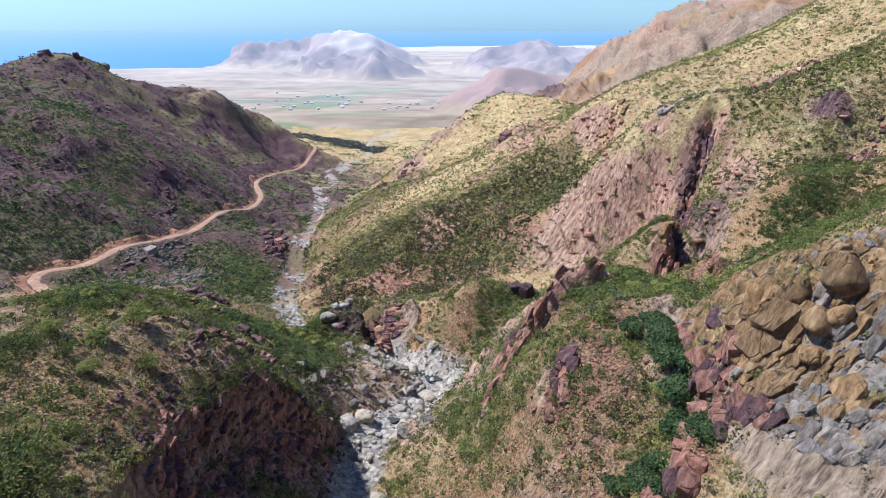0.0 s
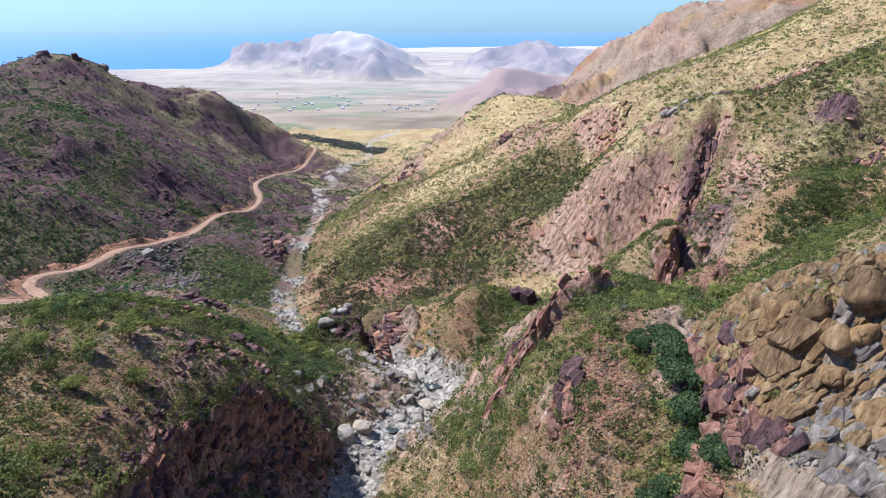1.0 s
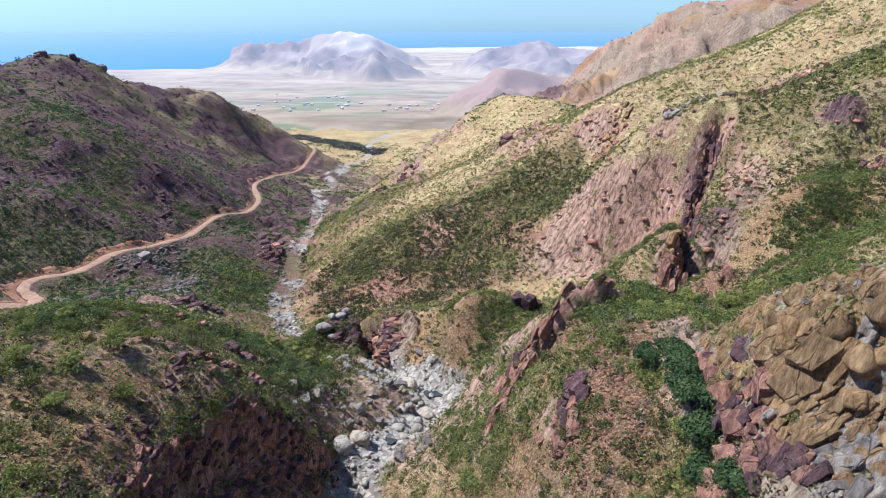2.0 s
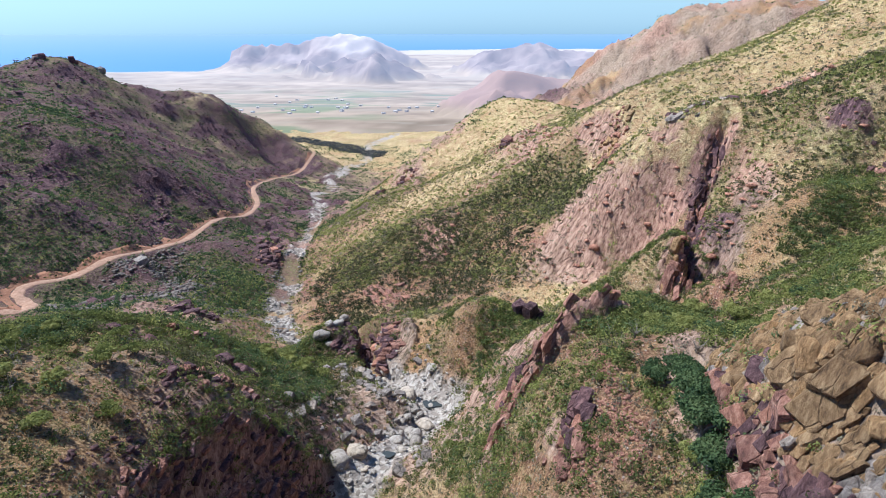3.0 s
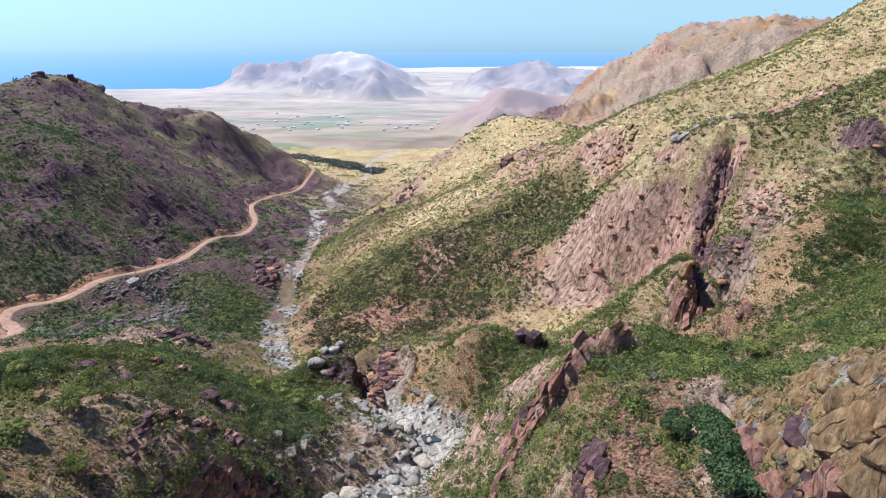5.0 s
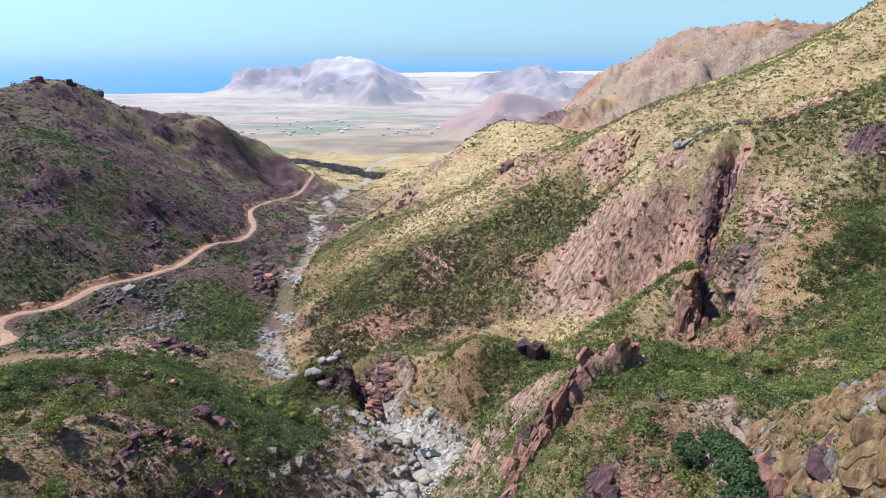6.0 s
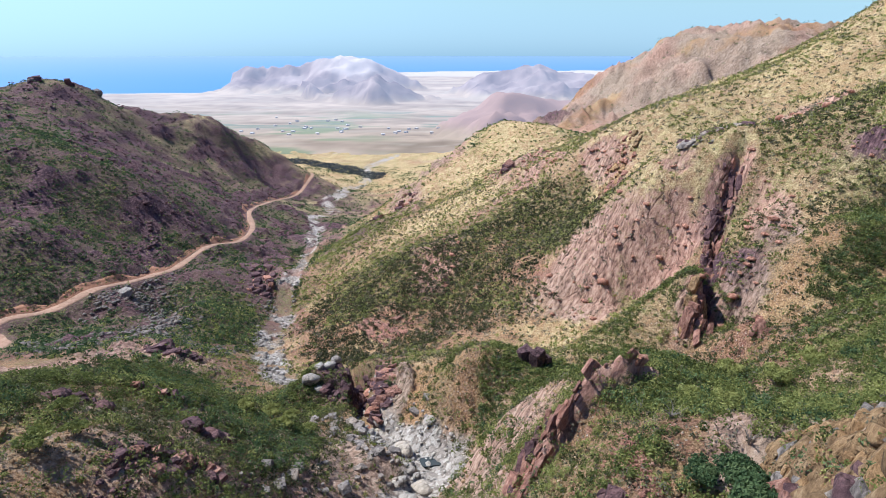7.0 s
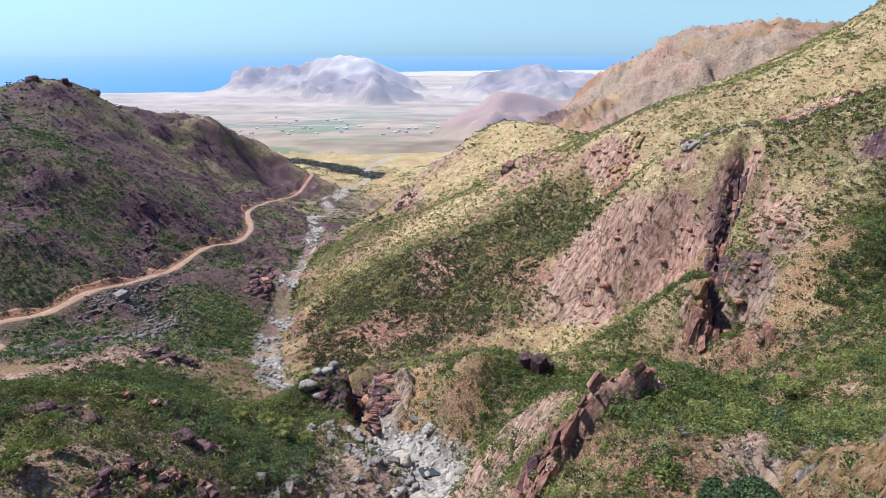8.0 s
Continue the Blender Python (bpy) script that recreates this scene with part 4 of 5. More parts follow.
cover_of("olive_shrubs", "dark scrub over the back of the near spur", LEAF_OLIVE, 6500, (-75, -16, 62, 128), lambda x, y: clear_of(x, y, 3, 4) * in_view(x, y) * (0.3 + 0.5 * ramped(bumps(x, y, 6, 33), -0.5, 0.4)), 26, 0.14, 0.25, 1.0, 416, tone=0.5)
cover_of("olive_shrubs", "olive scrub over the stony right-hand slope", LEAF_OLIVE, 11000, (44, 120, 95, 175), lambda x, y: in_view(x, y) * (0.12 + 0.6 * ramped(bumps(x, y, 11, 27) + 0.6 * bumps(x, y, 3, 28), -0.4, 0.6)) * (1 - ramped(y - 0.55 * x, 108, 125)), 22, 0.17, 0.25, 1.0, 412, tone=0.55)
cover_of("deep_green_shrubs", "dark green shrubs on the shoulder of the spur", LEAF_DEEP, 5200, (-75, -14, 58, 132), lambda x, y: clear_of(x, y, 3, 4) * in_view(x, y) * spots(GREEN_NEAR, x, y, 71), 50, 0.13, 0.35, 1.2, 408, tone=0.6)


def tufts_of(name, label, n, box, low, high, blades, seed):
    keep = lambda x, y: ramped(dryness(x, y), 0.35, 0.8) * clear_of(x, y, 3, 4) * in_view(x, y) * (1 - 0.7 * rockiness(x, y))
    x, y = spread(n, *box, keep, seed)
    g = np.random.default_rng(seed)
    c, t = grass_cloud(np.stack([x, y, on_land(x, y) - 0.03], -1), g.uniform(low, high, len(x)), blades, seed)
    tagged(new(name, leaf_mesh(name, c, t, STRAW)), label, "grass", kind="stuff")


tufts_of("dry_grass", "straw-coloured dry grass tufts on the near slopes", 16000, (-75, 90, 24, 130), 0.25, 0.6, 12, 420)
tufts_of("dry_grass", "pale dry grass over the sunlit slopes", 26000, (-120, 190, 130, 330), 0.5, 1.0, 6, 440)

# ---- stones ----
STONES = {name: [(stone_mesh if rnd > 0.5 else block_mesh)("stone", 500 + 10 * j + k, mat, rnd) for k in range(7)]
          for j, (name, mat, rnd) in enumerate((("pale", ROCK_PALE, 0.6), ("grey", ROCK_GREY, 0.15), ("tan", ROCK_TAN, 0.3), ("red", ROCK_RED, 0.0), ("maroon", ROCK_MAROON, 0.0)))}


ROUNDED = [stone_mesh("boulder", 570 + k, ROCK_TAN, 0.85) for k in range(4)]


def strewn(name, label, kind, n, box, keep, low, high, seed, sink=0.3):
    """Many small stones joined into one."""
    x, y = spread(n, *box, keep, seed)
    g = np.random.default_rng(seed)
    v, f = BALLS[1]
    m = len(x)
    size = low + (high - low) * g.uniform(size=m) ** 3
    shape = g.uniform(0.6, 1.3, (m, 1, 3)) * size[:, None, None]
    wob = g.uniform(0.75, 1.15, (m, len(v), 1))
    t = g.uniform(0, 2 * np.pi, m)
    p = v[None] * wob * shape
    p = np.stack([p[..., 0] * np.cos(t)[:, None] - p[..., 1] * np.sin(t)[:, None], p[..., 0] * np.sin(t)[:, None] + p[..., 1] * np.cos(t)[:, None], p[..., 2] * 0.5], -1)
    p = p + np.stack([x, y, on_land(x, y) + size * (0.5 - sink)], -1)[:, None]
    faces = (f[None] + (np.arange(m) * len(v))[:, None, None]).reshape(-1, 3)
    mats = {"pale": ROCK_PALE, "grey": ROCK_GREY, "tan": ROCK_TAN, "red": ROCK_RED, "maroon": ROCK_MAROON}
    tagged(new(name, mesh_of(name, p.reshape(-1, 3), faces, 3, mats[kind])), label, "stones", kind="stuff")


strewn("riverbed_stones", "pale grey cobbles and stones filling the dry riverbed", "pale", 9000, (-35, 8, 30, 180), lambda x, y: 1.0 * (from_bed(x, y) < bed_width(y) * 1.05), 0.12, 0.6, 600)
strewn("riverbed_stones", "pale stones in the lower dry riverbed", "pale", 15000, (-130, -30, 150, 420), lambda x, y: (from_bed(x, y) < bed_width(y) * 1.15) * (1 - 0.85 * ramped(layered(x, y, 7, 3, 155), -0.1, 0.4)), 0.25, 1.1, 610)
strewn("loose_stones", "brown stones lying about the near slopes", "tan", 14000, (-70, 80, 26, 130), lambda x, y: 0.6 * in_view(x, y) * clear_of(x, y, 3, 3), 0.06, 0.42, 620)
strewn("loose_stones", "grey stones strewn below the track", "grey", 6000, (-115, -60, 140, 240), lambda x, y: ramped(bumps(x, y, 14, 9), -0.3, 0.5) * clear_of(x, y, 3.5, 3), 0.25, 1.1, 630)
strewn("loose_stones", "red-brown rocks on the left hillside", "maroon", 17000, (-360, -100, 190, 620), lambda x, y: ramped(rockiness(x, y), 0.1, 0.7) * in_view(x, y) * clear_of(x, y, 4, 3), 0.3, 1.4, 640)
strewn("loose_stones", "weathered brown rocks on the sunlit slopes", "red", 5000, (0, 180, 100, 320), lambda x, y: ramped(rockiness(x, y), 0.1, 0.7) * in_view(x, y), 0.3, 1.5, 650)


def boulders(kind, label, group, n, box, keep, low, high, seed, sink=0.25):
    x, y = spread(n, *box, keep, seed)
    g = np.random.default_rng(seed)
    for px, py, pz in zip(x, y, on_land(x, y)):
        s = low + (high - low) * g.uniform() ** 2.5
        ob = new("boulder", STONES[kind][int(g.integers(7))])
        ob.scale = (s * g.uniform(0.8, 1.3), s * g.uniform(0.8, 1.3), s * g.uniform(0.55, 0.95))
        ob.rotation_euler = (g.normal() * 0.2, g.normal() * 0.2, g.uniform(0, 6.28))
        ob.location = (px, py, pz + ob.scale[2] * (0.9 - 2 * sink))
        tagged(ob, label, "boulder", group)


boulders("pale", "pale rounded boulder in the dry riverbed", "boulders in the riverbed", 420, (-32, 6, 50, 112), lambda x, y: 1.0 * (from_bed(x, y) < bed_width(y) * 1.1), 0.35, 1.3, 700)
boulders("grey", "weathered grey boulder among shrubs beside the riverbed", "boulders beside the riverbed", 260, (-24, -2, 70, 112), lambda x, y: 0.7 * (from_bed(x, y) > 3.2) * (from_bed(x, y) < 13), 0.3, 1.0, 710)

strewn("scree", "pinkish broken stone spread down the gully", "red", 4500, (8, 17, 34, 58), lambda x, y: ramped(bumps(x * 1.3, y * 0.5, 4, 77), -0.2, 0.5), 0.06, 0.35, 660)
strewn("loose_stones", "dark stones on the flank of the near spur", "maroon", 2500, (-30, -12, 36, 74), lambda x, y: 0.8 * (from_bed(x, y) > 3), 0.1, 0.55, 670)
# Added trees that stand in for a shadow lying on the valley floor.
cover_of("acacia_grove", "dark belt of trees imitating a shadow across the valley mouth", LEAF_SHADOW, 9000, (-300, -80, 820, 990), lambda x, y: 1.0 * (beside([(-270, 972, 0), (-190, 925, 0), (-105, 850, 0)], x, y)[0] < 17 + 8 * bumps(x, y, 30, 81)), 5, 0.9, 1.2, 3.0, 680, tone=0.2)

# ---- rock outcrops ----
def outcrop(name, label, category, line, kinds, n, low, high, seed, spreadw=1.0, box=(1.5, 0.7, 1.0), dip=0.5, stand=0.1, group=""):
    """A rock mass: angular blocks set along a line on the ground, each a part of it."""
    g = np.random.default_rng(seed)
    pts = np.array(line, float)
    leg = np.r_[0, np.cumsum(np.linalg.norm(np.diff(pts[:, :2], axis=0), axis=1))]
    at = np.sort(g.uniform(0, leg[-1], n))
    x, y = np.interp(at, leg, pts[:, 0]), np.interp(at, leg, pts[:, 1])
    d = np.gradient(pts[:, :2], axis=0)
    ang = np.interp(at, leg, np.unwrap(np.arctan2(d[:, 1], d[:, 0])))
    off = g.normal(size=n) * spreadw
    x, y = x - np.sin(ang) * off, y + np.cos(ang) * off
    z = on_land(x, y)
    root = new(name)
    root.location = (float(x.mean()), float(y.mean()), float(z.min()))
    tagged(root, label, category, group)
    for k in range(n):
        s = low + (high - low) * g.uniform() ** 1.6
        kind = kinds[int(g.integers(len(kinds)))]
        ob = part("block", STONES[kind][int(g.integers(7))], root)
        ob.scale = tuple(s * v * g.uniform(0.75, 1.25) for v in box)
        ob.rotation_euler = (g.normal() * 0.15, -dip + g.normal() * 0.18, ang[k] + g.normal() * 0.2)
        ob.location = Vector((x[k], y[k], z[k] + s * stand)) - root.location
    return root


outcrop("rock_fin", "upright fin of red-brown bedrock slabs running up the slope", "rock outcrop", [(5.5, 58.5), (8.6, 62.4), (11.5, 65.5), (15.5, 68), (20, 69)], ["red"], 100, 0.25, 0.9, 800, 0.45, (1.5, 0.45, 1.0), 0.75, -0.1)
outcrop("rock_fin", "smaller dark red rock fin beside the larger one", "rock outcrop", [(7, 63), (10, 67.5), (12.5, 71.5)], ["red", "maroon"], 28, 0.4, 1.1, 801, 0.3, (1.5, 0.6, 1.1), 0.75, 0.3)
outcrop("rock_outcrop", "dark maroon rock pinnacle standing out of the slope", "rock outcrop", [(16, 109.5), (17.5, 111), (19, 112)], ["maroon"], 9, 1.2, 2.3, 802, 0.8, (0.8, 0.8, 1.5), 0.1, 0.5)
outcrop("rock_outcrop", "broken reddish bedrock ledge among shrubs", "rock outcrop", [(11, 47), (12.3, 50.5), (14, 53)], ["red", "maroon"], 34, 0.35, 1.0, 803, 0.9, (1.4, 0.8, 0.8), 0.5, 0.2)
outcrop("rock_outcrop", "purple-red rounded bedrock below the crag", "rock outcrop", [(16.5, 31.5), (18, 34), (18.8, 36.5)], ["maroon", "red"], 16, 0.4, 1.2, 804, 0.7, (1.2, 0.9, 0.9), 0.3, 0.1)
outcrop("rock_wall", "purple-red rock wall at the foot of the crag", "rock outcrop", [(20.3, 33), (20.8, 38), (21.8, 43), (22.5, 47)], ["maroon", "red", "red"], 50, 0.4, 1.1, 805, 0.8, (1.2, 0.8, 1.1), 0.5, 0.1)
outcrop("rock_wall", "dark maroon cliff edge cut into the grassy spur", "rock outcrop", [(-25.3, 37), (-25.8, 43), (-26, 49), (-24.3, 55.5), (-21.1, 61.5), (-18, 67)], ["maroon", "red"], 190, 0.15, 0.7, 806, 0.7, (1.5, 1.0, 0.6), 0.2, -0.1)
outcrop("rock_wall", "dark maroon rock faces above the dry riverbed", "rock outcrop", [(-23.5, 40), (-23.5, 48), (-21, 56), (-17.5, 63)], ["maroon", "red"], 170, 0.15, 0.8, 807, 1.5, (1.2, 1.0, 1.0), 0.3, -0.2)
outcrop("rock_outcrop", "low dark maroon outcrop on the grassy spur", "rock outcrop", [(-43, 71.6), (-40.5, 73), (-38.5, 74)], ["maroon"], 34, 0.25, 1.0, 808, 0.6, (1.7, 1.0, 0.6), 0.15, 0.05)
outcrop("rock_outcrop", "dark broken outcrop on the spur's flank", "rock outcrop", [(-32, 77.5), (-30, 78.8), (-27.5, 80)], ["maroon"], 44, 0.25, 1.1, 809, 0.7, (1.5, 1.0, 0.8), 0.2, 0.05)
outcrop("rock_outcrop", "low dark rocks at the top of the spur", "rock outcrop", [(-42, 83), (-39.5, 84), (-36, 86)], ["maroon", "maroon", "red"], 26, 0.25, 0.9, 810, 0.8, (1.5, 0.9, 0.6), 0.2, 0.0)
outcrop("rock_outcrop", "red ledges stepping down the spur", "rock outcrop", [(-30, 60), (-27, 63), (-24.5, 67)], ["maroon", "red"], 60, 0.2, 0.8, 811, 1.2, (1.7, 1.0, 0.5), 0.2, -0.05)
outcrop("rock_outcrop", "dark purple-red ledge above the valley floor", "rock outcrop", [(-70, 138), (-65, 139.5), (-59, 141)], ["maroon"], 50, 0.4, 1.4, 824, 1.0, (1.6, 1.0, 0.7), 0.15, 0.0)
outcrop("rock_outcrop", "maroon bedrock bank beside the lower riverbed", "rock outcrop", [(-92, 268), (-82, 258), (-76, 246), (-72, 234)], ["maroon", "maroon", "red"], 90, 0.5, 1.8, 825, 2.6, (1.5, 1.0, 0.9), 0.2, -0.1)
outcrop("rock_outcrop", "dark red bedrock rib on the end of the spur", "rock outcrop", [(-18, 345), (-24, 322), (-33, 300)], ["maroon", "red"], 80, 0.5, 1.7, 826, 3.2, (1.4, 0.9, 1.0), 0.3, -0.1)
outcrop("rock_outcrop", "reddish bedrock slabs above the gorge", "rock outcrop", [(-14, 172), (-19, 180), (-24, 188)], ["red"], 60, 0.4, 1.4, 827, 2.4, (1.6, 1.1, 0.5), 0.2, -0.1)
outcrop("rock_wall", "dark maroon gorge wall above a pool", "rock outcrop", [(-24, 122.5), (-20.5, 125), (-19.5, 130), (-20, 136), (-22, 141)], ["maroon"], 130, 0.3, 1.2, 812, 1.3, (1.1, 0.9, 1.4), 0.15, 0.0)
outcrop("rock_slab", "smooth reddish bedrock slabs sloping to the riverbed", "rock outcrop", [(-13.5, 112), (-11.5, 118), (-12.5, 125), (-13, 132)], ["red", "maroon"], 120, 0.35, 1.4, 813, 1.5, (1.6, 1.2, 0.5), -0.4, -0.1)
outcrop("rock_rib", "dark rock rib beside a deep cleft in the cliff", "rock outcrop", [(71, 157.5), (67.5, 152), (63, 144), (56.5, 131), (50, 117)], ["maroon", "maroon", "red"], 190, 0.35, 1.3, 814, 1.0, (1.0, 0.6, 1.7), 0.6, -0.1)
outcrop("rock_pillar", "tall reddish rock buttress below the cleft", "rock outcrop", [(51, 121), (48.5, 117), (46.5, 113.5)], ["red", "red", "tan"], 70, 0.5, 1.7, 815, 1.2, (0.9, 0.7, 2.0), 0.35, 0.1)
outcrop("rock_outcrop", "ragged red ridge outcrop on the sunlit slope", "rock outcrop", [(52, 194), (56, 203), (63, 212)], ["red", "tan"], 80, 0.3, 1.3, 816, 1.8, (1.5, 0.9, 1.0), 0.5, -0.1)
outcrop("rock_outcrop", "brown rock knob standing on the sunlit slope", "rock outcrop", [(28, 277), (30, 279)], ["maroon", "red"], 5, 1.8, 3.2, 817, 0.8, (1.2, 0.9, 1.0), 0.3, 0.3)
outcrop("rock_outcrop", "dark ledges across the upper slope", "rock outcrop", [(62, 166), (70, 170), (78, 172)], ["grey", "maroon"], 40, 0.5, 1.3, 818, 1.8, (1.8, 0.9, 0.6), 0.3, -0.15)
outcrop("rock_outcrop", "maroon ledges on the shaded upper slope", "rock outcrop", [(86, 120), (92, 126), (97, 131)], ["maroon", "red"], 46, 0.3, 1.0, 819, 2.4, (1.8, 1.0, 0.7), 0.3, -0.2)
outcrop("rock_outcrop", "small tilted slab of brown bedrock on the slope", "rock outcrop", [(52, 103.5), (54, 106)], ["red"], 12, 0.4, 1.1, 820, 0.6, (1.7, 0.7, 0.7), 0.6, -0.1)
outcrop("tor", "weathered rock tor on the ridge crest", "rock outcrop", [(-339, 514), (-332, 520)], ["maroon", "grey"], 7, 2.2, 4.6, 821, 1.5, (1.0, 0.9, 0.9), 0.1, 0.5, "tors on the ridge")
outcrop("tor", "weathered rock tor on the ridge crest", "rock outcrop", [(-318, 533), (-314, 536)], ["maroon", "grey"], 5, 1.8, 3.8, 822, 1.2, (0.9, 0.9, 1.1), 0.1, 0.5, "tors on the ridge")
outcrop("tor", "weathered rock tor on the ridge crest", "rock outcrop", [(-305, 545), (-300, 549)], ["maroon", "grey"], 5, 1.6, 3.2, 823, 1.2, (0.9, 0.9, 1.0), 0.1, 0.5, "tors on the ridge")


def build_crag():
    """The jointed tan crag: worn blocks packed over a steep face, small ones between large, with round boulders near its top."""
    g = np.random.default_rng(830)
    root = new("crag")
    root.location = (25, 38, -32)
    tagged(root, "jointed crag of tan and grey weathered rock blocks with cracks", "rock outcrop")
    x, y = spread(3100, 20.6, 34, 25, 54, lambda x, y: 1.0 * (((x - 27) / 6.6) ** 2 + ((y - 39) / 15) ** 2 < 1), 831)
    h = on_land(x, y)
    for px, py, pz in zip(x, y, h):
        s = 0.14 + 0.62 * g.uniform() ** 2.6
        vein = math.sin(px * 1.1 + py * 0.45 + 0.8 * math.sin(py * 0.6))
        flank = px < 22.2 + 0.5 * math.sin(py)
        kind = "grey" if py < 32 and g.uniform() < 0.6 else "maroon" if flank and g.uniform() < 0.6 else "red" if flank else "grey" if g.uniform() < (0.4 if vein > 0.55 or py < 33 else 0.05) else "tan"
        ob = part("block", STONES[kind][int(g.integers(7))], root)
        ob.scale = (s * g.uniform(0.6, 1.0), s * g.uniform(0.6, 1.0), s * g.uniform(0.9, 2.2))
        ob.rotation_euler = (0.3 + g.normal() * 0.14, 0.45 + g.normal() * 0.18, 0.5 + g.normal() * 0.25)
        ob.location = Vector((px, py, pz - s * 0.25)) - root.location
    for px, py in zip(*spread(22, 22.6, 31, 30, 51, lambda x, y: 1.0 * (((x - 27) / 6) ** 2 + ((y - 40) / 13) ** 2 < 1), 833)):
        s = g.uniform(0.9, 1.7)
        ob = part("slab", STONES["tan"][int(g.integers(7))], root)
        ob.scale = (s * g.uniform(0.7, 1.0), s * g.uniform(0.7, 1.1), s * g.uniform(1.2, 2.0))
        ob.rotation_euler = (0.3 + g.normal() * 0.12, 0.5 + g.normal() * 0.12, 0.5 + g.normal() * 0.2)
        ob.location = Vector((px, py, float(on_land([px], [py])[0]) - s * 0.7)) - root.location
    for px, py, s, tall in ((27.2, 35.8, 1.5, 0.8), (26.4, 34.2, 0.9, 1.0), (27.6, 37.6, 1.0, 0.7), (25.4, 34.6, 1.2, 0.7), (24.8, 33.6, 1.0, 0.8), (24.9, 36.6, 0.8, 1.3), (23.6, 39.0, 0.9, 1.2), (24.4, 41.8, 1.2, 0.9), (22.9, 44.5, 0.8, 1.1), (26.3, 46.0, 0.9, 0.8)):
        ob = part("boulder", ROUNDED[int(g.integers(4))], root, "rounded tan boulder")
        ob.scale = (s * 1.1, s * 0.9, s * tall)
        ob.rotation_euler = (0.2 + 0.2 * g.normal(), 0.4, g.uniform(0, 3))
        ob.location = Vector((px, py, float(on_land([px], [py])[0]) + 0.35 * s)) - root.location


build_crag()


def lone_boulder(kind, x, y, s, label, tall=0.7):
    ob = new("boulder", STONES[kind][int(RNG.integers(7))])
    ob.scale = (s * 1.15, s * 0.95, s * tall)
    ob.rotation_euler = (0.1, -0.1, float(RNG.uniform(0, 6)))
    ob.location = (x, y, float(on_land([x], [y])[0]) + s * tall * 0.55)
    tagged(ob, label, "boulder")


for bx, by, bs in ((-28.2, 126.0, 1.7), (-25.2, 131.5, 1.3), (-24.2, 134.0, 1.2), (-26.4, 124.6, 1.0), (-27.2, 130, 1.0)):
    lone_boulder("pale", bx, by, bs, "large pale boulder perched above the gorge")
lone_boulder("grey", -107.5, 198.5, 2.6, "large whitish boulder below the dirt track", 0.55)
lone_boulder("pale", -2.8, 90.5, 1.5, "large flat white boulder in the riverbed", 0.5)
lone_boulder("pale", -12.5, 75.5, 1.6, "large pale flat boulder in the riverbed", 0.6)
lone_boulder("tan", -38.5, 59.5, 0.6, "small rounded brown boulder among shrubs")

# ---- pool ----
def build_pool():
    m, nt, b = material("still_water")
    b.inputs["Base Color"].default_value = (0.05, 0.055, 0.05, 1)
    b.inputs["Roughness"].default_value = 0.12
    a = np.linspace(0, 2 * np.pi, 25)[:-1]
    r = 1 + 0.22 * np.sin(2 * a + 0.7) + 0.12 * np.sin(5 * a)
    for px, py, rx, ry in ((-1.2, 98.2, 2.2, 1.5), (-8.5, 77.0, 1.2, 0.8)):
        z = float(on_land([px], [py])[0]) + 0.12
        co = [(px + rx * q * math.cos(t), py + ry * q * math.sin(t), z) for t, q in zip(a, r)] + [(px + 0.9 * rx * q * math.cos(t), py + 0.9 * ry * q * math.sin(t), z - 0.6) for t, q in zip(a, r)]
        bm = bmesh.new()
        vs = [bm.verts.new(c) for c in co]
        bm.faces.new(vs[:24])
        for k in range(24):
            bm.faces.new((vs[k], vs[24 + k], vs[24 + (k + 1) % 24], vs[(k + 1) % 24]))
        me = bpy.data.meshes.new("pool")
        bm.to_mesh(me)
        bm.free()
        me.materials.append(m)
        tagged(new("pool", me), "small still pool of dark water in the riverbed", "pool", kind="structure")


build_pool()

# ---- trees and bushes that stand out ----
def limb(points, r0, r1, sides=6):
    """A tapered branch along points."""
    p = np.array(points, float)
    n = len(p)
    d = np.gradient(p, axis=0)
    d /= np.linalg.norm(d, axis=1)[:, None] + 1e-9
    a = np.cross(d, [0.3, 0.2, 0.93])
    a /= np.linalg.norm(a, axis=1)[:, None] + 1e-9
    b = np.cross(d, a)
    t = np.linspace(0, 2 * np.pi, sides + 1)[:-1]
    r = np.linspace(r0, r1, n)[:, None, None]
    v = p[:, None] + r * (a[:, None] * np.cos(t)[None, :, None] + b[:, None] * np.sin(t)[None, :, None])
    f = [[k * sides + j, k * sides + (j + 1) % sides, (k + 1) * sides + (j + 1) % sides, (k + 1) * sides + j] for k in range(n - 1) for j in range(sides)]
    return v.reshape(-1, 3), np.array(f)


def branches(g, height, spreadr, count, r0):
    vs, fs, off = [], [], 0
    for k in range(count):
        t = 2 * np.pi * k / count + g.normal() * 0.4
        reach = spreadr * g.uniform(0.5, 0.9)
        pts = [(0, 0, -0.2), (0.08 * math.cos(t), 0.08 * math.sin(t), height * 0.3), (reach * 0.45 * math.cos(t), reach * 0.45 * math.sin(t), height * 0.62), (reach * math.cos(t + 0.3), reach * math.sin(t + 0.3), height * g.uniform(0.8, 1.0))]
        v, f = limb(pts, r0, r0 * 0.25)
        vs.append(v), fs.append(f + off)
        off += len(v)
    return np.concatenate(vs), np.concatenate(fs)


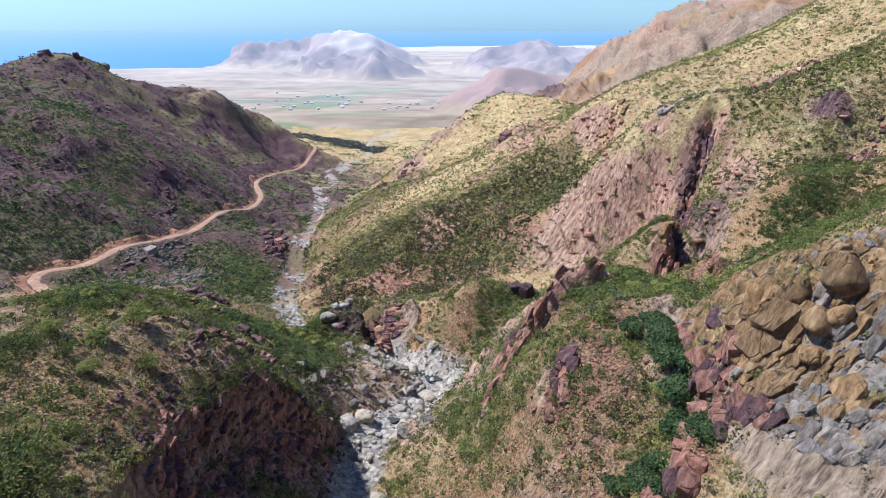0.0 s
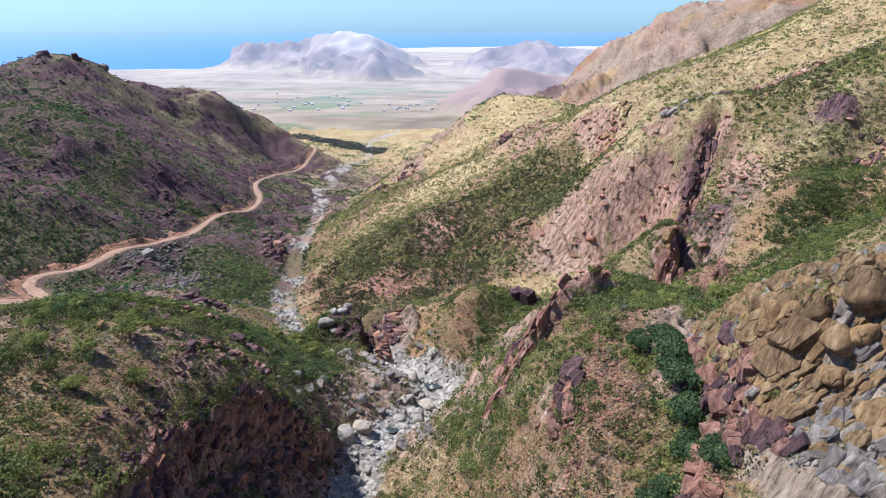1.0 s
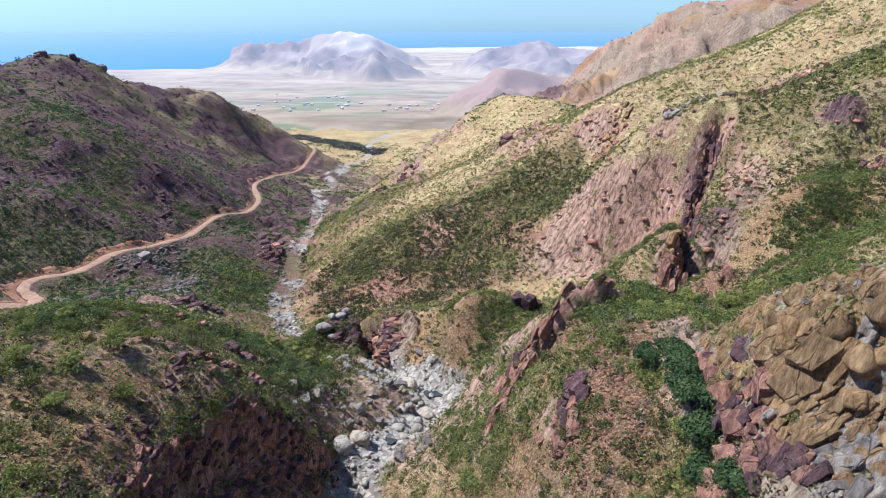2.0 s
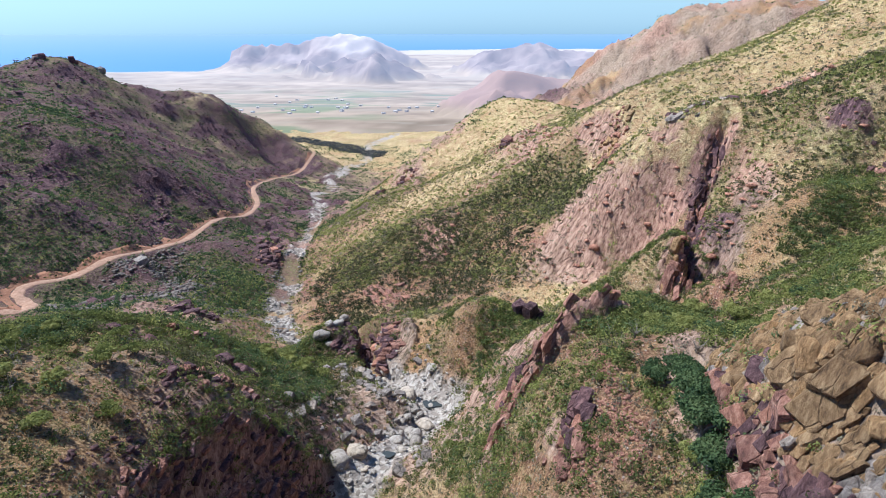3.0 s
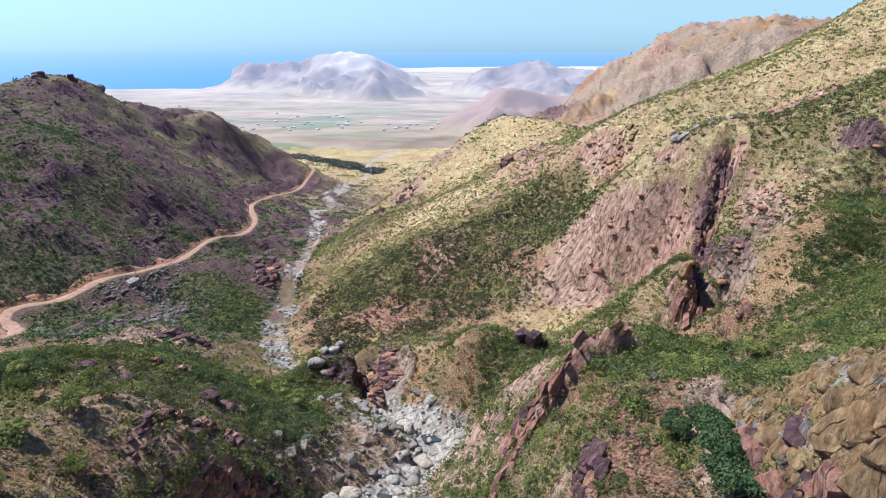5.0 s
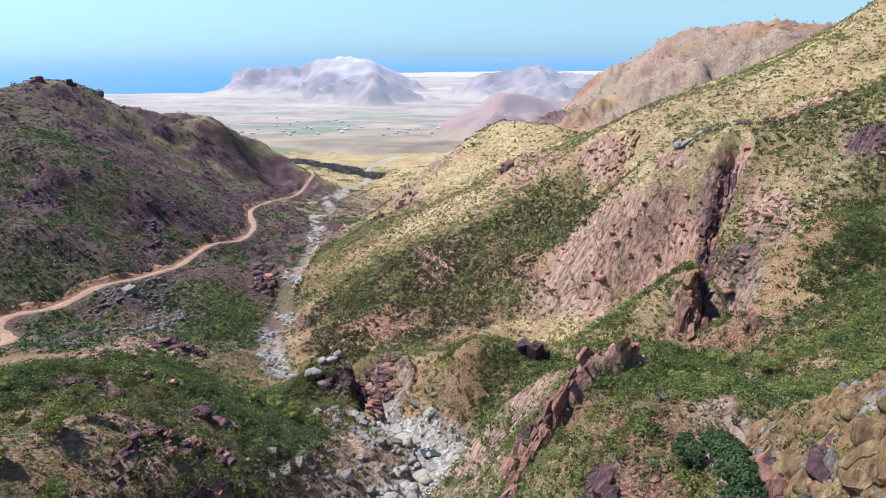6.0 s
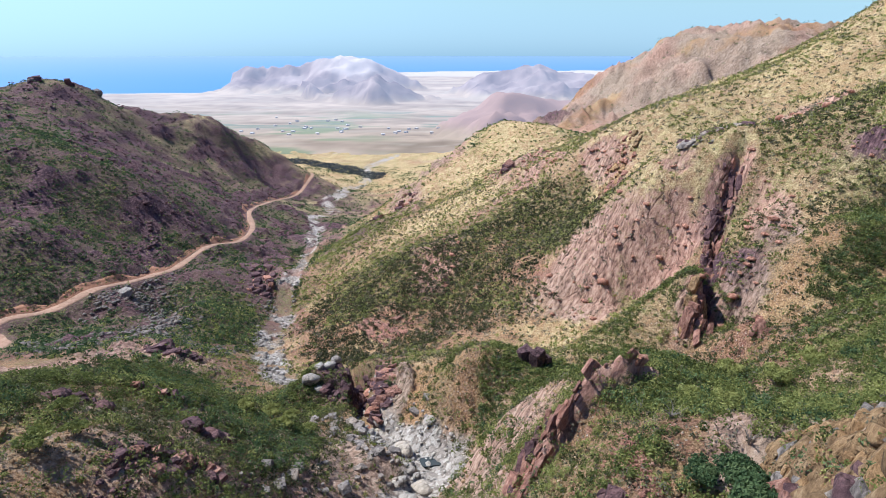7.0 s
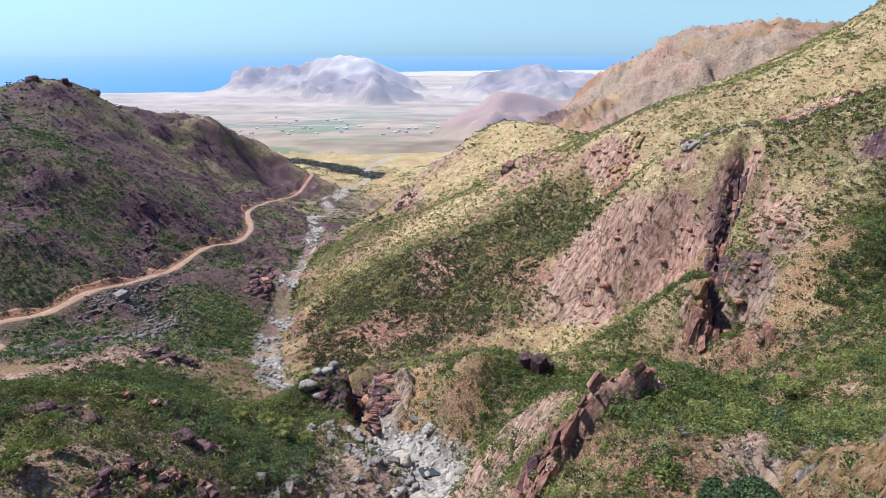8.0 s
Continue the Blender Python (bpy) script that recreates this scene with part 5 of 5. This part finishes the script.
def tree_meshes(seed, height, radius, squash, leaves, leaf, mat, tone):
    g = np.random.default_rng(seed)
    v, f = branches(g, height * 0.8, radius, 6, 0.05 * height)
    wood = mesh_of("trunk", v, f, 4, BARK, True)
    n = 14
    t, q = g.uniform(0, 2 * np.pi, n), radius * np.sqrt(g.uniform(0.02, 0.75, n))
    c = np.stack([q * np.cos(t), q * np.sin(t), height * 0.72 + g.uniform(-0.12, 0.12, n) * height * (1 - squash * 0.3)], -1)
    corners, tint = leaf_cloud(c, np.full(n, radius * 0.42), np.full(n, squash), np.full(n, leaves), np.full(n, leaf), np.clip(tone + 0.15 * g.normal(size=n), 0, 1), seed + 1, 0.1)
    return wood, leaf_mesh("crown", corners, tint, mat)


def plant(name, label, category, meshes, places, group=""):
    for px, py, s in places:
        root = new(name)
        root.location = (px, py, float(on_land([px], [py])[0]))
        root.rotation_euler = (0, 0, px * 7.3 + py)
        root.scale = (s, s, s)
        tagged(root, label, category, group)
        part("trunk", meshes[0], root)
        part("crown", meshes[1], root)


UMBRELLA = tree_meshes(900, 2.0, 1.5, 0.35, 130, 0.10, LEAF_GREEN, 0.55)
ROUND = tree_meshes(910, 2.4, 1.7, 0.8, 260, 0.10, LEAF_DEEP, 0.5)
BRIGHT = tree_meshes(920, 1.5, 1.1, 0.75, 170, 0.09, LEAF_GREEN, 0.75)
plant("umbrella_tree", "small umbrella-crowned tree on the grassy spur", "tree", UMBRELLA, [(-34.5, 58.3, 1.0), (-42.5, 56.5, 0.9), (-37.5, 66.5, 0.8), (-33.5, 62, 0.7), (-45, 60, 1.0), (-31, 52, 0.8)], "trees on the spur")
plant("gully_tree", "dense dark green tree in the gully below the crag", "tree", ROUND, [(20.3, 46.5, 1.15), (20.0, 43.2, 1.2), (19.4, 40.2, 1.1), (20.9, 49.3, 1.0), (18.6, 37, 0.9), (19, 34.2, 0.8), (16.5, 35.5, 0.8), (15.3, 33.5, 0.9), (14.3, 36, 0.7), (19.2, 51.5, 0.8)], "trees in the gully")
plant("bush", "bright green rounded bush on the slope", "bush", BRIGHT, [(18.4, 38.6, 0.9), (18.9, 42.2, 0.8), (-36, 53, 0.9), (-39, 50.5, 1.0), (-33, 46, 0.9), (25, 60.5, 1.0), (23, 63, 0.9), (-43, 64, 0.9), (-25, 96, 1.3), (-28, 99, 1.4), (-22, 98, 1.2), (-31, 96, 1.2), (-26, 103, 1.3), (33, 75, 1.2), (37, 73, 1.3), (44, 78, 1.3)], "bright bushes on the slopes")


def dead_shrub(x, y, s, seed):
    g = np.random.default_rng(seed)
    v, f = branches(g, 1.3, 1.2, 9, 0.035)
    ob = new("dead_shrub", mesh_of("dead_shrub", v * s, f, 4, BARK, True))
    ob.location = (x, y, float(on_land([x], [y])[0]))
    tagged(ob, "leafless grey shrub with bare dead branches", "shrub")


for k, (px, py, s) in enumerate(((19.5, 58.5, 1.3), (18, 62, 1.0), (-41, 55, 1.2), (-37, 49, 1.0), (24, 54.5, 1.2), (-30.5, 47.5, 1.0), (-22, 62, 1.1), (29.5, 63, 1.2))):
    dead_shrub(px, py, s, 940 + k)

# ---- far village ----
def build_house():
    wall = plain_material("whitewash", [(0.3, (0.36, 0.33, 0.30)), (0.7, (0.46, 0.43, 0.39))], 0.3)
    air = wall.node_tree.nodes["Principled BSDF"].inputs  # the same veil of air as the plain, painted as a glow
    air["Emission Color"].default_value, air["Emission Strength"].default_value = (0.47, 0.505, 0.64, 1), 0.2
    root = new("house")
    bm = bmesh.new()
    bmesh.ops.create_cube(bm, size=1, matrix=Matrix.Translation((0, 0, 1.7)) @ Matrix.Diagonal((8, 6, 3.2, 1)))
    me = bpy.data.meshes.new("wall")
    bm.to_mesh(me)
    bm.free()
    me.materials.append(wall)
    part("wall", me, root)
    bm = bmesh.new()
    bmesh.ops.create_cube(bm, size=1, matrix=Matrix.Translation((0, 0, 3.5)) @ Matrix.Diagonal((8.4, 6.4, 0.5, 1)))
    me = bpy.data.meshes.new("roof")
    bm.to_mesh(me)
    bm.free()
    me.materials.append(wall)
    part("roof", me, root)
    dark = plain_material("weathered_wood", [(0.3, (0.16, 0.13, 0.10)), (0.7, (0.26, 0.22, 0.17))], 2.0)
    # Painted haze glow on the doors and windows too.
    air = dark.node_tree.nodes["Principled BSDF"].inputs
    air["Emission Color"].default_value, air["Emission Strength"].default_value = (0.47, 0.505, 0.64, 1), 0.2
    for name, px, pz, wide, high in (("door", 0.0, 1.05, 1.1, 2.1), ("window", -2.4, 1.7, 1.0, 1.0), ("window", 2.4, 1.7, 1.0, 1.0)):
        bm = bmesh.new()
        bmesh.ops.create_cube(bm, size=1, matrix=Matrix.Translation((px, -3.0, pz)) @ Matrix.Diagonal((wide, 0.12, high, 1)))
        me = bpy.data.meshes.new(name)
        bm.to_mesh(me)
        bm.free()
        me.materials.append(dark)
        part(name, me, root)
    tagged(root, "low whitewashed flat-roofed house on the coastal plain", "house", "houses of the far village")
    return root


house = build_house()
hg = np.random.default_rng(960)
spots = [(-330 + 90 * hg.normal(), 1500 + 130 * hg.normal()) for _ in range(26)] + [(-60 + 60 * hg.normal(), 1330 + 40 * hg.normal()) for _ in range(10)]
for k, (px, py) in enumerate(spots):
    m = pose(px, py, float(far_z(np.array([px]), np.array([py]))[0]) - 0.3, 0, 0, hg.uniform(0, 180))
    if k == 0:
        house.matrix_basis = m
    else:
        copy_thing(house, m)
